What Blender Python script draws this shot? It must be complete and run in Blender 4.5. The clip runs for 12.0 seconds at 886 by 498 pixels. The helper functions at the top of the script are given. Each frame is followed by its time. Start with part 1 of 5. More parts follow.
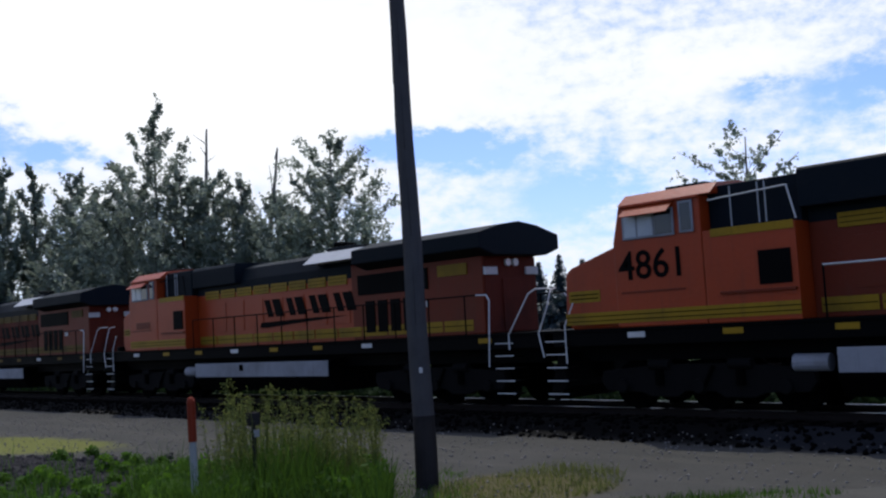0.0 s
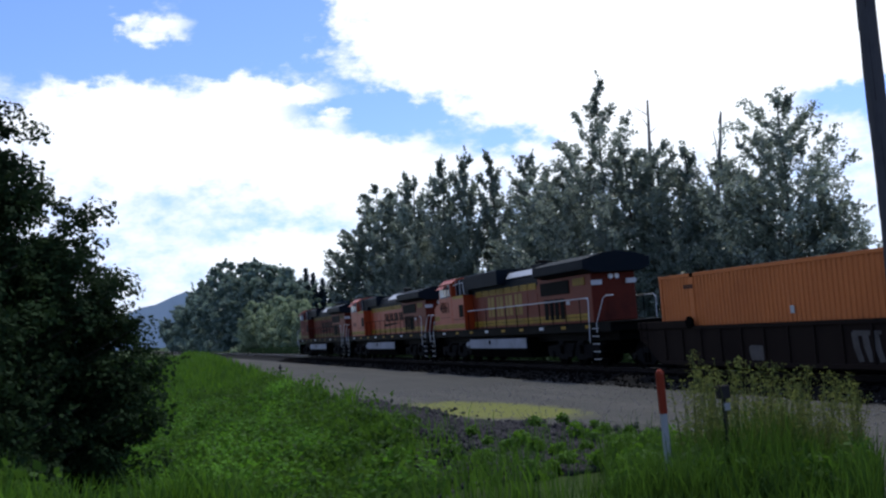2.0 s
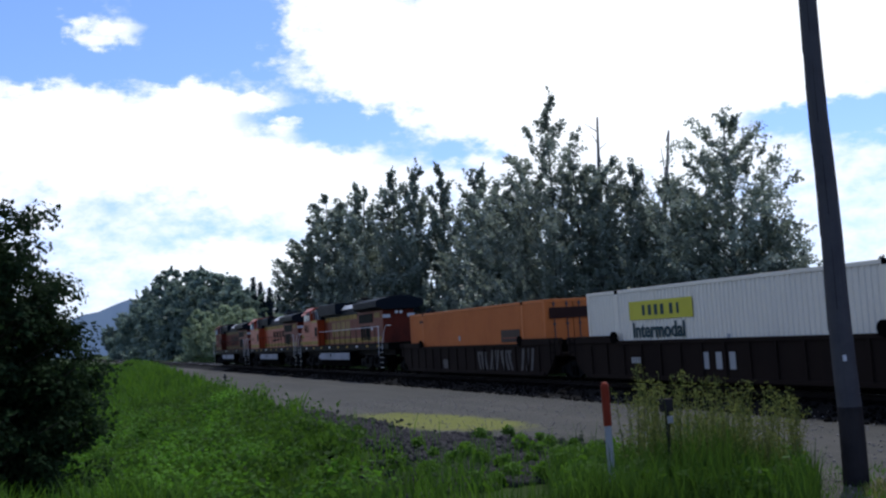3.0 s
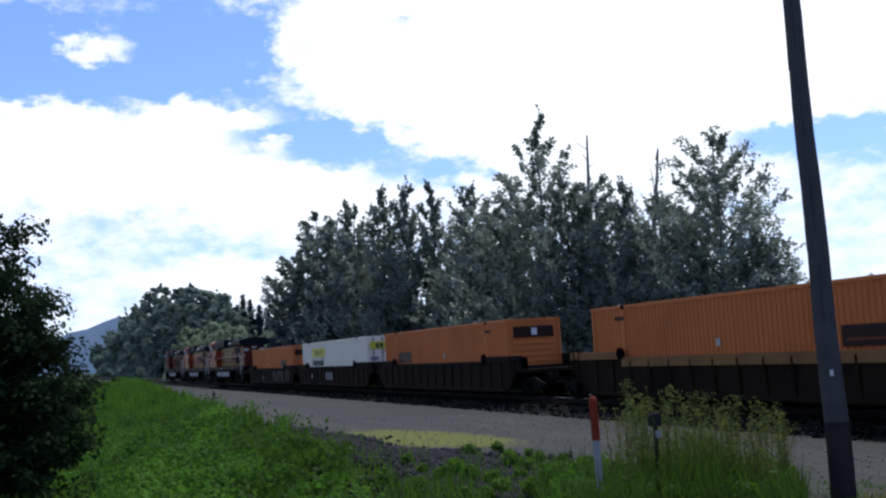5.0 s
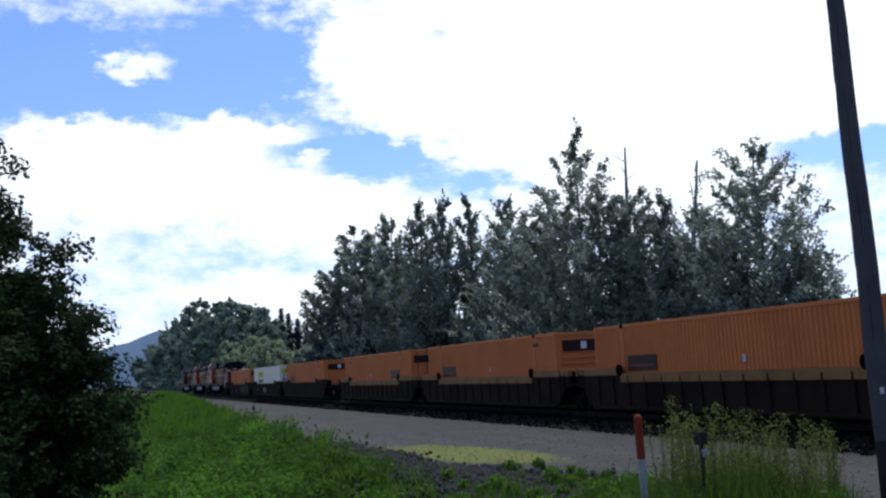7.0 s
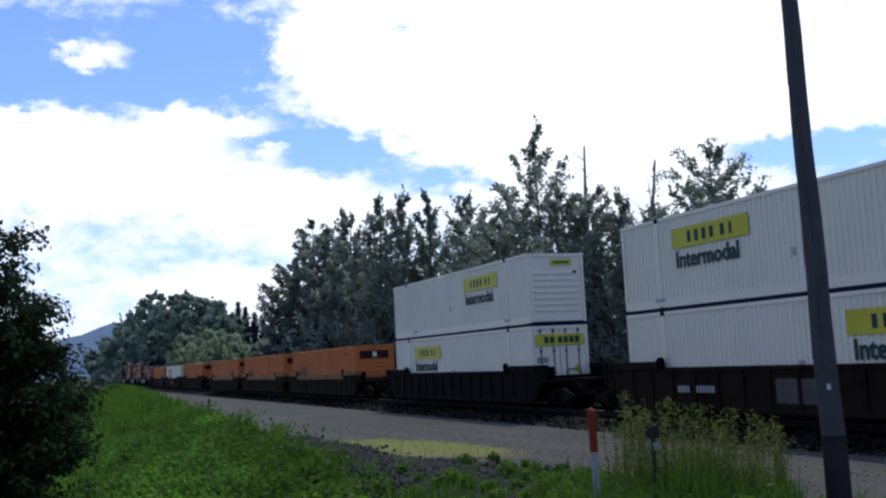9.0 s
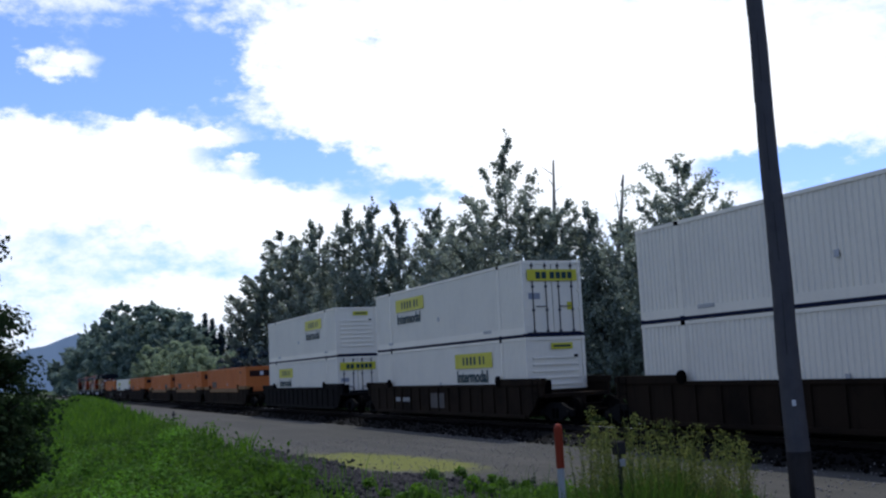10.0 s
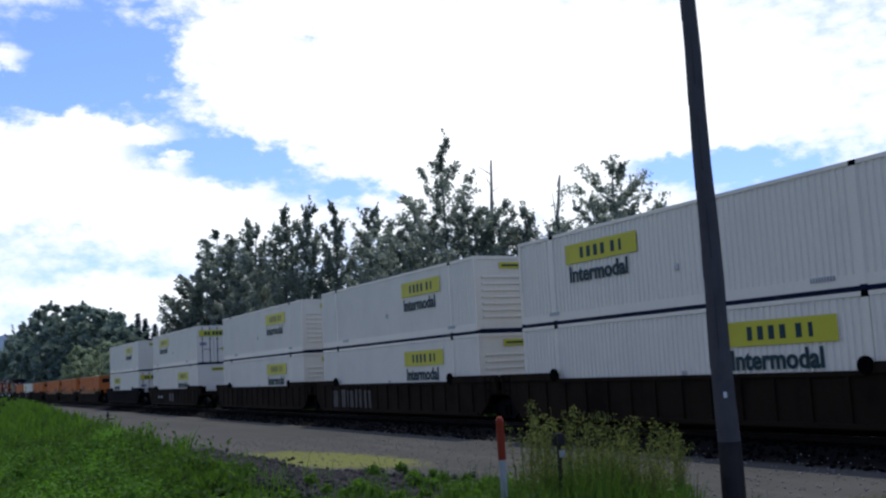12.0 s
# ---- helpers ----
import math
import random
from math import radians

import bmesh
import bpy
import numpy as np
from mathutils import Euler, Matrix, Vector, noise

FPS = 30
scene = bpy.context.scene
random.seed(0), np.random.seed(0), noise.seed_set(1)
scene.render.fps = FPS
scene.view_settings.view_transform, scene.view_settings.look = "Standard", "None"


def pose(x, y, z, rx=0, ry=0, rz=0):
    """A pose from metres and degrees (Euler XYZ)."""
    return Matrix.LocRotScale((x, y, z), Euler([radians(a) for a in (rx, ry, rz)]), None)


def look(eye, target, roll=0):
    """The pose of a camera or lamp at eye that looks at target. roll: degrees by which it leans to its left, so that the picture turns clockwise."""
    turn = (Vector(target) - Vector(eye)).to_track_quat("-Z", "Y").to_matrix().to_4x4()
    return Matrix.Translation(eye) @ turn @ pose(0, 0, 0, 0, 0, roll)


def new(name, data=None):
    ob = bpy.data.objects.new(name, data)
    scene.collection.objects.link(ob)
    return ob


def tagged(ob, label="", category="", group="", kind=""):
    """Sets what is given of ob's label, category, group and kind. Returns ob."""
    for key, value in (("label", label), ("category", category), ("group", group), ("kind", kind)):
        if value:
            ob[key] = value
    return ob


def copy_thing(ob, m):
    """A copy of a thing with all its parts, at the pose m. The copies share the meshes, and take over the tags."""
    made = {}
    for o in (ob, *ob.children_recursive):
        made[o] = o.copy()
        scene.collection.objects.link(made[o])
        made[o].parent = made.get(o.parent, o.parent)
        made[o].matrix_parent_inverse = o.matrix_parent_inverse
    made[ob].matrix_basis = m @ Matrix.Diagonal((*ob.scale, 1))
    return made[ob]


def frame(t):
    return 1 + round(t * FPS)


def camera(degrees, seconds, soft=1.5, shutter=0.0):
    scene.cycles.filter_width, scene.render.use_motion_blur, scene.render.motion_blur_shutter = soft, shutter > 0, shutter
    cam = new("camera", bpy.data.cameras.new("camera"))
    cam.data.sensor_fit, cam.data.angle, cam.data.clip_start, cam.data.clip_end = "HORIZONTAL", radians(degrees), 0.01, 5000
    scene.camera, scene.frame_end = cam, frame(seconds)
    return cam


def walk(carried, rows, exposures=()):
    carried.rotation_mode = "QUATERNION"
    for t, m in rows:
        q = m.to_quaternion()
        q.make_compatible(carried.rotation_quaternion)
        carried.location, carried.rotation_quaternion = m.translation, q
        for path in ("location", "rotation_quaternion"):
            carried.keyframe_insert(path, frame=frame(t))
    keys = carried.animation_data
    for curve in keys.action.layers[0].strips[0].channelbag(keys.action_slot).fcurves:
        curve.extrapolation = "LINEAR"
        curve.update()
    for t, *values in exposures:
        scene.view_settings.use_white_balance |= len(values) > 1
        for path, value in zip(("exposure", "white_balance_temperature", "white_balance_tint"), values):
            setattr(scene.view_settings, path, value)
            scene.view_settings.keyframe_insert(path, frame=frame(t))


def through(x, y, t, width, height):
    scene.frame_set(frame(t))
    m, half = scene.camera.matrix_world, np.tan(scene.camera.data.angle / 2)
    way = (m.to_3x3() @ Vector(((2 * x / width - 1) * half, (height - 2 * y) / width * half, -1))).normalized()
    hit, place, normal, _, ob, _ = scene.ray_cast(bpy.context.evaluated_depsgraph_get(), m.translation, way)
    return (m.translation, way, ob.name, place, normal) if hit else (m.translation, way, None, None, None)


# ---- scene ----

# ================= camera =================
cam = camera(48.04, 12.0, soft=2.3)


def aim(x, y, z, heading, pitch, roll):
    """Heading in degrees clockwise from the track's direction, +y."""
    return pose(x, y, z, 90 + pitch, 0, -heading) @ pose(0, 0, 0, 0, 0, roll)


# seconds, heading, pitch, roll, x, y, z
VIEW = (
    (0.0, 43.82, 4.43, -3.38, 0.199, -0.111, 2.060),
    (0.5, 33.95, 5.92, -1.97, 0.159, -0.061, 2.109),
    (1.0, 23.04, 4.53, -4.45, 0.203, 0.030, 2.191),
    (1.5, 19.45, 5.52, -1.82, 0.049, -0.033, 2.051),
    (2.0, 18.45, 4.39, -4.30, 0.036, 0.030, 2.120),
    (2.5, 20.28, 3.74, -3.60, 0.134, 0.125, 2.048),
    (3.0, 21.43, 4.89, -3.47, 0.026, 0.014, 2.093),
    (3.5, 22.58, 4.61, -3.02, 0.036, 0.011, 2.061),
    (3.7, 22.81, 5.32, -3.01, 0.073, -0.013, 2.050),
    (5.3, 21.42, 5.86, -3.65, -0.013, -0.033, 2.035),
    (5.5, 20.61, 5.14, -3.40, -0.053, -0.109, 1.994),
    (6.0, 19.29, 5.85, -2.30, -0.021, -0.012, 2.004),
    (6.5, 19.23, 7.35, -2.77, -0.020, -0.019, 2.079),
    (7.0, 19.97, 6.76, -3.45, -0.029, 0.024, 2.105),
    (9.0, 22.32, 6.39, -2.89, -0.049, -0.055, 2.062),
    (9.5, 23.11, 6.36, -1.75, -0.008, 0.009, 2.045),
    (10.0, 24.14, 7.03, -2.67, 0.013, 0.019, 2.091),
    (10.5, 25.84, 6.17, -2.87, 0.040, 0.071, 2.077),
    (11.0, 26.13, 6.59, -3.31, -0.020, -0.117, 2.013),
    (11.5, 20.01, 7.60, -4.73, -0.038, -0.186, 2.045),
    (12.0, 27.79, 6.83, -3.01, -0.195, -0.175, 2.025),
)
walk(cam, [(t, aim(x, y, z, h, p, r)) for t, h, p, r, x, y, z in VIEW],
     ((0.0, -0.15, 6450, 10), (1.0, -0.06, 6200, 10), (2.5, 0.0, 6150, 10), (9.0, 0.0, 6150, 10), (12.0, 0.0, 6300, 10)))

# ================= sky and sun =================
SUN_HEADING, SUN_HEIGHT = 45.0, 63.0
# heading, height, half width, half height, strength, in degrees
BLUE_GAPS = ((-1.6, 16.5, 4.8, 1.9, 1.0), (6.5, 16.1, 5.5, 1.9, 1.0), (9.4, 18.3, 4.5, 1.9, 1.0), (12.4, 13.3, 3.5, 1.5, 1.0),
             (16.8, 12.2, 3.6, 1.4, 1.4), (-2.4, 18.5, 3.9, 1.3, 0.6), (20.0, 19.0, 1.6, 0.5, 1.1), (32.9, 15.3, 1.3, 0.5, 0.7),
             (41.4, 10.6, 3.4, 0.8, 1.2), (22.4, 10.6, 3.0, 0.9, 1.1), (5.3, 8.4, 4.8, 1.0, 0.45), (8.9, 6.2, 3.9, 0.8, 0.45),
             (45.3, 10.0, 3.0, 1.0, 1.0), (51.3, 7.0, 2.9, 1.5, 0.7), (66.7, 11.4, 2.9, 1.3, 0.55), (61.5, 12.0, 1.6, 0.6, 0.6))
CLOUD_PUFFS = ((3.0, 17.3, 2.3, 0.9, 1.7), (-2.8, 12.5, 1.6, 0.6, 1.2), (0.3, 13.2, 2.4, 1.0, 1.2), (10.8, 13.7, 1.9, 0.5, 1.5),
               (7.8, 13.8, 1.5, 1.1, 1.2), (12.7, 12.3, 0.9, 0.4, 0.9), (4.4, 11.2, 6.5, 2.7, 1.0), (12.6, 9.6, 4.2, 1.7, 0.9),
               (9.8, 4.8, 3.9, 1.3, 0.6), (19.2, 17.5, 3.5, 2.3, 0.5), (25.1, 15.2, 10.6, 4.5, 1.2), (36.3, 14.1, 9.7, 3.9, 1.2),
               (16.6, 18.5, 2.9, 1.6, 0.8), (59.4, 13.3, 5.2, 1.6, 0.6))


class Nodes:
    """Short way to write node trees."""

    def __init__(self, tree):
        self.tree = tree
        tree.nodes.clear()

    def add(self, kind, values=()):
        node = self.tree.nodes.new(kind)
        for key, value in dict(values).items():
            self.put(node.inputs[key], value)
        return node

    def put(self, socket, value):
        if isinstance(value, bpy.types.NodeSocket):
            self.tree.links.new(value, socket)
        else:
            socket.default_value = value

    def math(self, operation, *values, clamp=False):
        node = self.tree.nodes.new("ShaderNodeMath")
        node.operation, node.use_clamp = operation, clamp
        for socket, value in zip(node.inputs, values):
            self.put(socket, value)
        return node.outputs[0]

    def mix(self, factor, a, b, blend="MIX"):
        node = self.tree.nodes.new("ShaderNodeMix")
        node.data_type, node.blend_type = "RGBA", blend
        for index, value in ((0, factor), (6, a), (7, b)):
            self.put(node.inputs[index], value if isinstance(value, (bpy.types.NodeSocket, float, int)) else (*value[:3], 1))
        return node.outputs[2]

    def noise(self, vector, scale, detail=4.0, rough=0.55):
        node = self.add("ShaderNodeTexNoise", {"Vector": vector, "Scale": scale, "Detail": detail, "Roughness": rough})
        return node.outputs[0]

    def ramp(self, value, low, high):
        node = self.add("ShaderNodeMapRange", {"Value": value, "From Min": low, "From Max": high})
        node.interpolation_type = "SMOOTHSTEP"
        return node.outputs[0]


def make_world():
    world = bpy.data.worlds.new("sky")
    scene.world = world
    world.use_nodes = True
    n = Nodes(world.node_tree)
    sky = n.add("ShaderNodeTexSky")
    sky.sky_type, sky.sun_disc, sky.ozone_density, sky.dust_density = "NISHITA", False, 3.0, 0.6
    sky.sun_elevation, sky.sun_rotation = radians(SUN_HEIGHT), radians(SUN_HEADING)
    way = n.add("ShaderNodeTexCoord").outputs["Generated"]
    split = n.add("ShaderNodeSeparateXYZ", {0: way})
    x, y, z = split.outputs
    heading = n.math("MULTIPLY", n.math("ARCTAN2", x, y), 57.2958)
    height = n.math("MULTIPLY", n.math("ARCSINE", z), 57.2958)
    flat = n.add("ShaderNodeCombineXYZ", {0: heading, 1: n.math("MULTIPLY", height, 1.7), 2: 0.0}).outputs[0]
    ruffle = n.math("SUBTRACT", n.noise(flat, 0.55, 8.0, 0.62), 0.5)
    ruffle2 = n.math("SUBTRACT", n.noise(n.add("ShaderNodeVectorMath", {0: flat, 1: (37.0, 11.0, 5.0)}).outputs[0], 0.6, 8.0, 0.62), 0.5)
    heading_r = n.math("ADD", heading, n.math("MULTIPLY", ruffle, 4.0))
    height_r = n.math("ADD", height, n.math("MULTIPLY", ruffle2, 2.6))

    def blobs(rows):
        total = None
        for a, e, ra, re, w in rows:
            u = n.math("MULTIPLY", n.math("SUBTRACT", heading_r, a), 1 / ra)
            v = n.math("MULTIPLY", n.math("SUBTRACT", height_r, e), 1 / re)
            d = n.math("ADD", n.math("MULTIPLY", u, u), n.math("MULTIPLY", v, v))
            g = n.math("MULTIPLY", n.math("EXPONENT", n.math("MULTIPLY", d, -0.8)), w)
            total = g if total is None else n.math("ADD", total, g)
        return total

    # broken cloud away from the bank of cloud round the sun
    aside = n.ramp(n.math("ABSOLUTE", n.math("SUBTRACT", heading, 30.0)), 55.0, 100.0)
    cover = n.math("SUBTRACT", n.math("ADD", n.math("SUBTRACT", 0.42, n.math("MULTIPLY", aside, 0.2)), n.math("MULTIPLY", ruffle, 0.95)), n.math("MULTIPLY", blobs(BLUE_GAPS), 0.62))
    cover = n.math("ADD", cover, n.math("MULTIPLY", blobs(CLOUD_PUFFS), 0.6))
    mask = n.ramp(cover, 0.12, 0.62)
    haze = n.math("SUBTRACT", 1.0, n.ramp(height, -1.0, 9.0))
    sky_colour = n.mix(n.math("MULTIPLY", haze, 0.3), n.mix(1.0, sky.outputs[0], (1.2, 1.34, 1.95), "MULTIPLY"), (6.5, 8.2, 10.5))
    cloud = n.mix(n.ramp(cover, 0.45, 1.1), (10.6, 11.0, 11.7), (11.9, 12.1, 12.5))
    colour = n.mix(mask, sky_colour, cloud)
    back = n.add("ShaderNodeBackground", {"Color": colour, "Strength": 0.1})
    out = n.add("ShaderNodeOutputWorld")
    n.tree.links.new(back.outputs[0], out.inputs[0])


make_world()
sun = new("sun", bpy.data.lights.new("sun", "SUN"))
sun.data.energy, sun.data.angle, sun.data.color = 2.6, radians(0.6), (1.0, 0.96, 0.88)
sh, se = radians(SUN_HEADING), radians(SUN_HEIGHT)
sun.matrix_world = look((math.sin(sh) * math.cos(se) * 60, math.cos(sh) * math.cos(se) * 60, math.sin(se) * 60), (0, 0, 0))
scene.view_settings.exposure = 0.0

# ================= materials =================


def surface(name, colour, rough=0.6, metal=0.0, dirt=(0.03, 0.025, 0.02), dirty=0.25, scale=1.0, vary=0.15, bump=0.02, streak=0.0, spread=0.0, gloss=0.12):
    """A weathered surface: dirt in large patches, fine grain, streaks down the sides, slight relief."""
    m = bpy.data.materials.new(name)
    m.use_nodes = True
    n = Nodes(m.node_tree)
    at = n.add("ShaderNodeTexCoord").outputs["Object"]
    large = n.noise(at, 0.7 * scale, 5.0, 0.6)
    fine = n.noise(at, 14 * scale, 4.0, 0.65)
    tone = n.mix(n.math("MULTIPLY", n.ramp(fine, 0.3, 0.75), vary), colour, [c * 0.55 for c in colour])
    if spread:
        chance = n.add("ShaderNodeObjectInfo").outputs["Random"]
        tone = n.mix(n.math("MULTIPLY", chance, spread), tone, [c * 0.5 for c in colour])
    if streak:
        stretched = n.add("ShaderNodeMapping", {"Vector": at, "Scale": (5.0, 5.0, 0.35)}).outputs[0]
        tone = n.mix(n.math("MULTIPLY", n.ramp(n.noise(stretched, 1.6, 4.0), 0.5, 0.85), streak), tone, dirt)
    tone = n.mix(n.math("MULTIPLY", n.ramp(large, 0.42, 0.75), dirty), tone, dirt)
    relief = n.add("ShaderNodeBump", {"Height": fine, "Strength": 0.35, "Distance": bump})
    shine = n.math("ADD", n.math("MULTIPLY", large, 0.2), rough - 0.1, clamp=True)
    bsdf = n.add("ShaderNodeBsdfPrincipled", {"Base Color": tone, "Roughness": shine, "Metallic": metal, "Specular IOR Level": gloss, "Normal": relief.outputs[0]})
    n.tree.links.new(bsdf.outputs[0], n.add("ShaderNodeOutputMaterial").inputs[0])
    return m


def leafy(name, dark, light, through=0.45, scale=0.5, rough=0.5, gloss=0.15):
    """Leaves: tone changes by clump and by leaf, and light comes through them."""
    m = bpy.data.materials.new(name)
    m.use_nodes = True
    n = Nodes(m.node_tree)
    at = n.add("ShaderNodeTexCoord").outputs["Object"]
    island = n.add("ShaderNodeNewGeometry").outputs["Random Per Island"]
    tone = n.mix(n.math("ADD", n.math("MULTIPLY", n.ramp(n.noise(at, scale, 3.0), 0.3, 0.7), 0.6), n.math("MULTIPLY", island, 0.4)), dark, light)
    chance = n.add("ShaderNodeObjectInfo").outputs["Random"]
    tone = n.mix(n.math("MULTIPLY", chance, 0.4), tone, dark)
    sheen = n.add("ShaderNodeBsdfPrincipled", {"Base Color": tone, "Roughness": rough, "Specular IOR Level": gloss})
    glow = n.add("ShaderNodeBsdfTranslucent", {"Color": n.mix(0.5, tone, light)})
    both = n.add("ShaderNodeMixShader", {0: through, 1: sheen.outputs[0], 2: glow.outputs[0]})
    n.tree.links.new(both.outputs[0], n.add("ShaderNodeOutputMaterial").inputs[0])
    return m


def clear_glass(name):
    m = bpy.data.materials.new(name)
    m.use_nodes = True
    n = Nodes(m.node_tree)
    bsdf = n.add("ShaderNodeBsdfPrincipled", {"Base Color": (0.02, 0.025, 0.03, 1), "Roughness": 0.08, "IOR": 1.5})
    n.tree.links.new(bsdf.outputs[0], n.add("ShaderNodeOutputMaterial").inputs[0])
    return m


ORANGE = surface("orange_paint", (0.31, 0.038, 0.0045), 0.45, gloss=0.3, dirty=0.35, streak=0.35, scale=0.8, dirt=(0.12, 0.03, 0.012))
# Darker orange; soot and shade on hood and rear are put into it.
DULL_ORANGE = surface("dull_shaded_orange_paint", (0.14, 0.019, 0.0045), 0.55, gloss=0.2, dirty=0.5, streak=0.4, scale=0.9, dirt=(0.08, 0.03, 0.015))
YELLOW = surface("yellow_paint", (0.28, 0.165, 0.01), 0.5, dirty=0.4, streak=0.3)
WORN_YELLOW = surface("sooty_yellow_paint", (0.12, 0.075, 0.01), 0.6, dirty=0.6, streak=0.5, dirt=(0.03, 0.02, 0.01))
CREAM = surface("aged_yellow_lettering", (0.27, 0.175, 0.045), 0.55, dirty=0.3)
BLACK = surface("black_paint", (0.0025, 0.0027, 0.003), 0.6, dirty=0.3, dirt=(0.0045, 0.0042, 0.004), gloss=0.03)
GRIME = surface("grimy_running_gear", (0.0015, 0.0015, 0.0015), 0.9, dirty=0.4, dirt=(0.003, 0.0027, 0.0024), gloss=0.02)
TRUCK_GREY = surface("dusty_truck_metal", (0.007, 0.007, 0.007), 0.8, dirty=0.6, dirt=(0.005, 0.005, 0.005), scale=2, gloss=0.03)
ROOF_GREEN = surface("dark_green_roof_paint", (0.007, 0.011, 0.015), 0.5, dirty=0.4, dirt=(0.016, 0.017, 0.018), gloss=0.03)
TANK_GREY = surface("grey_tank_paint", (0.24, 0.25, 0.27), 0.6, dirty=0.45, streak=0.3, dirt=(0.07, 0.065, 0.06))
RAIL_WHITE = surface("white_handrail_paint", (0.55, 0.55, 0.53), 0.5, dirty=0.2)
LENS = surface("headlight_lens", (0.8, 0.8, 0.78), 0.15, dirty=0.0)
# The train's shadow is put into this near-black ballast colour.
BALLAST = surface("shadow_dark_ballast", (0.0028, 0.0027, 0.0027), 0.95, dirty=0.4, scale=5, dirt=(0.002, 0.002, 0.002), gloss=0.03)
# Sunlight on the hood roof's slope is put into this pale colour.
SUN_TONED_ROOF = surface("sun_toned_roof_panel", (0.42, 0.43, 0.44), 0.45, dirty=0.3, gloss=0.4, dirt=(0.2, 0.2, 0.2))
SOOT_SHADE_ORANGE = surface("sooty_shaded_orange_paint", (0.1, 0.017, 0.008), 0.7, dirty=0.6, streak=0.5, dirt=(0.02, 0.008, 0.006))
GLASS = clear_glass("dark_window_glass")
# Bright sky through the cab is put into the panes' base colour.
PALE_GLASS = surface("sky_painted_window_glass", (0.36, 0.4, 0.43), 0.12, gloss=0.6, dirty=0.2, dirt=(0.1, 0.11, 0.12))
WHITE_BOX = surface("white_container_paint", (0.73, 0.66, 0.51), 0.5, dirty=0.14, streak=0.16, dirt=(0.35, 0.33, 0.3), scale=0.7, vary=0.08)
ORANGE_BOX = surface("orange_container_paint", (0.5, 0.148, 0.037), 0.55, dirty=0.3, streak=0.3, dirt=(0.22, 0.06, 0.022), scale=0.7)
NAVY = surface("navy_rail_paint", (0.007, 0.011, 0.03), 0.55, gloss=0.03)
DOOR_ROD = surface("dirty_lock_rod", (0.07, 0.07, 0.075), 0.5, metal=0.3)
SIGN_YELLOW = surface("yellow_sign_film", (0.5, 0.45, 0.04), 0.45, dirty=0.15, vary=0.1)
SIGN_DARK = surface("dark_green_lettering", (0.012, 0.04, 0.045), 0.5, dirty=0.1)
STEEL_ROD = surface("galvanised_rod", (0.3, 0.31, 0.32), 0.45, metal=0.6)
WELL_BROWN = surface("rusty_brown_well_paint", (0.018, 0.012, 0.0075), 0.8, dirty=0.8, streak=0.7, dirt=(0.006, 0.005, 0.004), gloss=0.03)
WELL_GREY = surface("faded_grey_brown_well_paint", (0.018, 0.0125, 0.0095), 0.8, dirty=0.6, streak=0.6, dirt=(0.011, 0.008, 0.007), gloss=0.03)
WELL_DARK = surface("black_well_paint", (0.006, 0.006, 0.006), 0.8, dirty=0.5, streak=0.4, dirt=(0.01, 0.008, 0.007), gloss=0.03)
TAN_RIM = surface("tan_rim_paint", (0.2, 0.105, 0.035), 0.7, dirty=0.5, streak=0.3, dirt=(0.06, 0.035, 0.018))
GRAFFITI = surface("pale_spray_paint", (0.075, 0.068, 0.06), 0.6, dirty=0.7, scale=3, dirt=(0.035, 0.03, 0.025))
RAIL_STEEL = surface("worn_rail_steel", (0.018, 0.014, 0.012), 0.8, dirty=0.5, gloss=0.05)
RAIL_TOP = surface("polished_rail_head", (0.62, 0.62, 0.62), 0.3, metal=1.0, dirty=0.05, dirt=(0.3, 0.3, 0.3), vary=0.05)
TIE_WOOD = surface("creosoted_tie_wood", (0.006, 0.005, 0.0045), 0.9, dirty=0.5, scale=2, bump=0.02, gloss=0.03)
POLE_WOOD = surface("weathered_pole_wood", (0.075, 0.071, 0.07), 0.85, dirty=0.6, streak=0.7, scale=2.5, dirt=(0.045, 0.044, 0.047), bump=0.03, gloss=0.03)
POLE_BUTT = surface("dark_pole_butt", (0.036, 0.032, 0.03), 0.85, dirty=0.7, streak=0.7, scale=2.5, dirt=(0.008, 0.007, 0.007), bump=0.03, gloss=0.03)
STAKE_RED = surface("orange_red_marker_plastic", (0.2, 0.026, 0.009), 0.5, dirty=0.25)
STAKE_WHITE = surface("white_marker_plastic", (0.3, 0.3, 0.28), 0.55, dirty=0.35, dirt=(0.25, 0.24, 0.2))
BARK = surface("tree_bark", (0.07, 0.06, 0.05), 0.9, dirty=0.5, scale=3, bump=0.05)
DEAD_WOOD = surface("bleached_dead_wood", (0.2, 0.18, 0.16), 0.85, dirty=0.4, scale=2)
# Leaf tones are lifted to carry the hazy glare over the grove.
LEAF_TREE = leafy("haze_lifted_cottonwood_leaves", (0.042, 0.064, 0.052), (0.42, 0.48, 0.37), 0.45, 0.3, 0.42, 0.4)
LEAF_FAR = leafy("far_wood_leaves", (0.07, 0.11, 0.09), (0.27, 0.35, 0.27), 0.4, 0.1)
LEAF_FIR = leafy("conifer_needles", (0.016, 0.028, 0.034), (0.05, 0.075, 0.08), 0.15)
LEAF_WILLOW = leafy("willow_leaves", (0.13, 0.18, 0.1), (0.36, 0.43, 0.26), 0.45, 0.3)
# Backlit shade is put into these near-black leaf tones.
LEAF_BUSH = leafy("shade_toned_shrub_leaves", (0.008, 0.016, 0.008), (0.032, 0.06, 0.022), 0.25, 0.6, 0.7, 0.03)
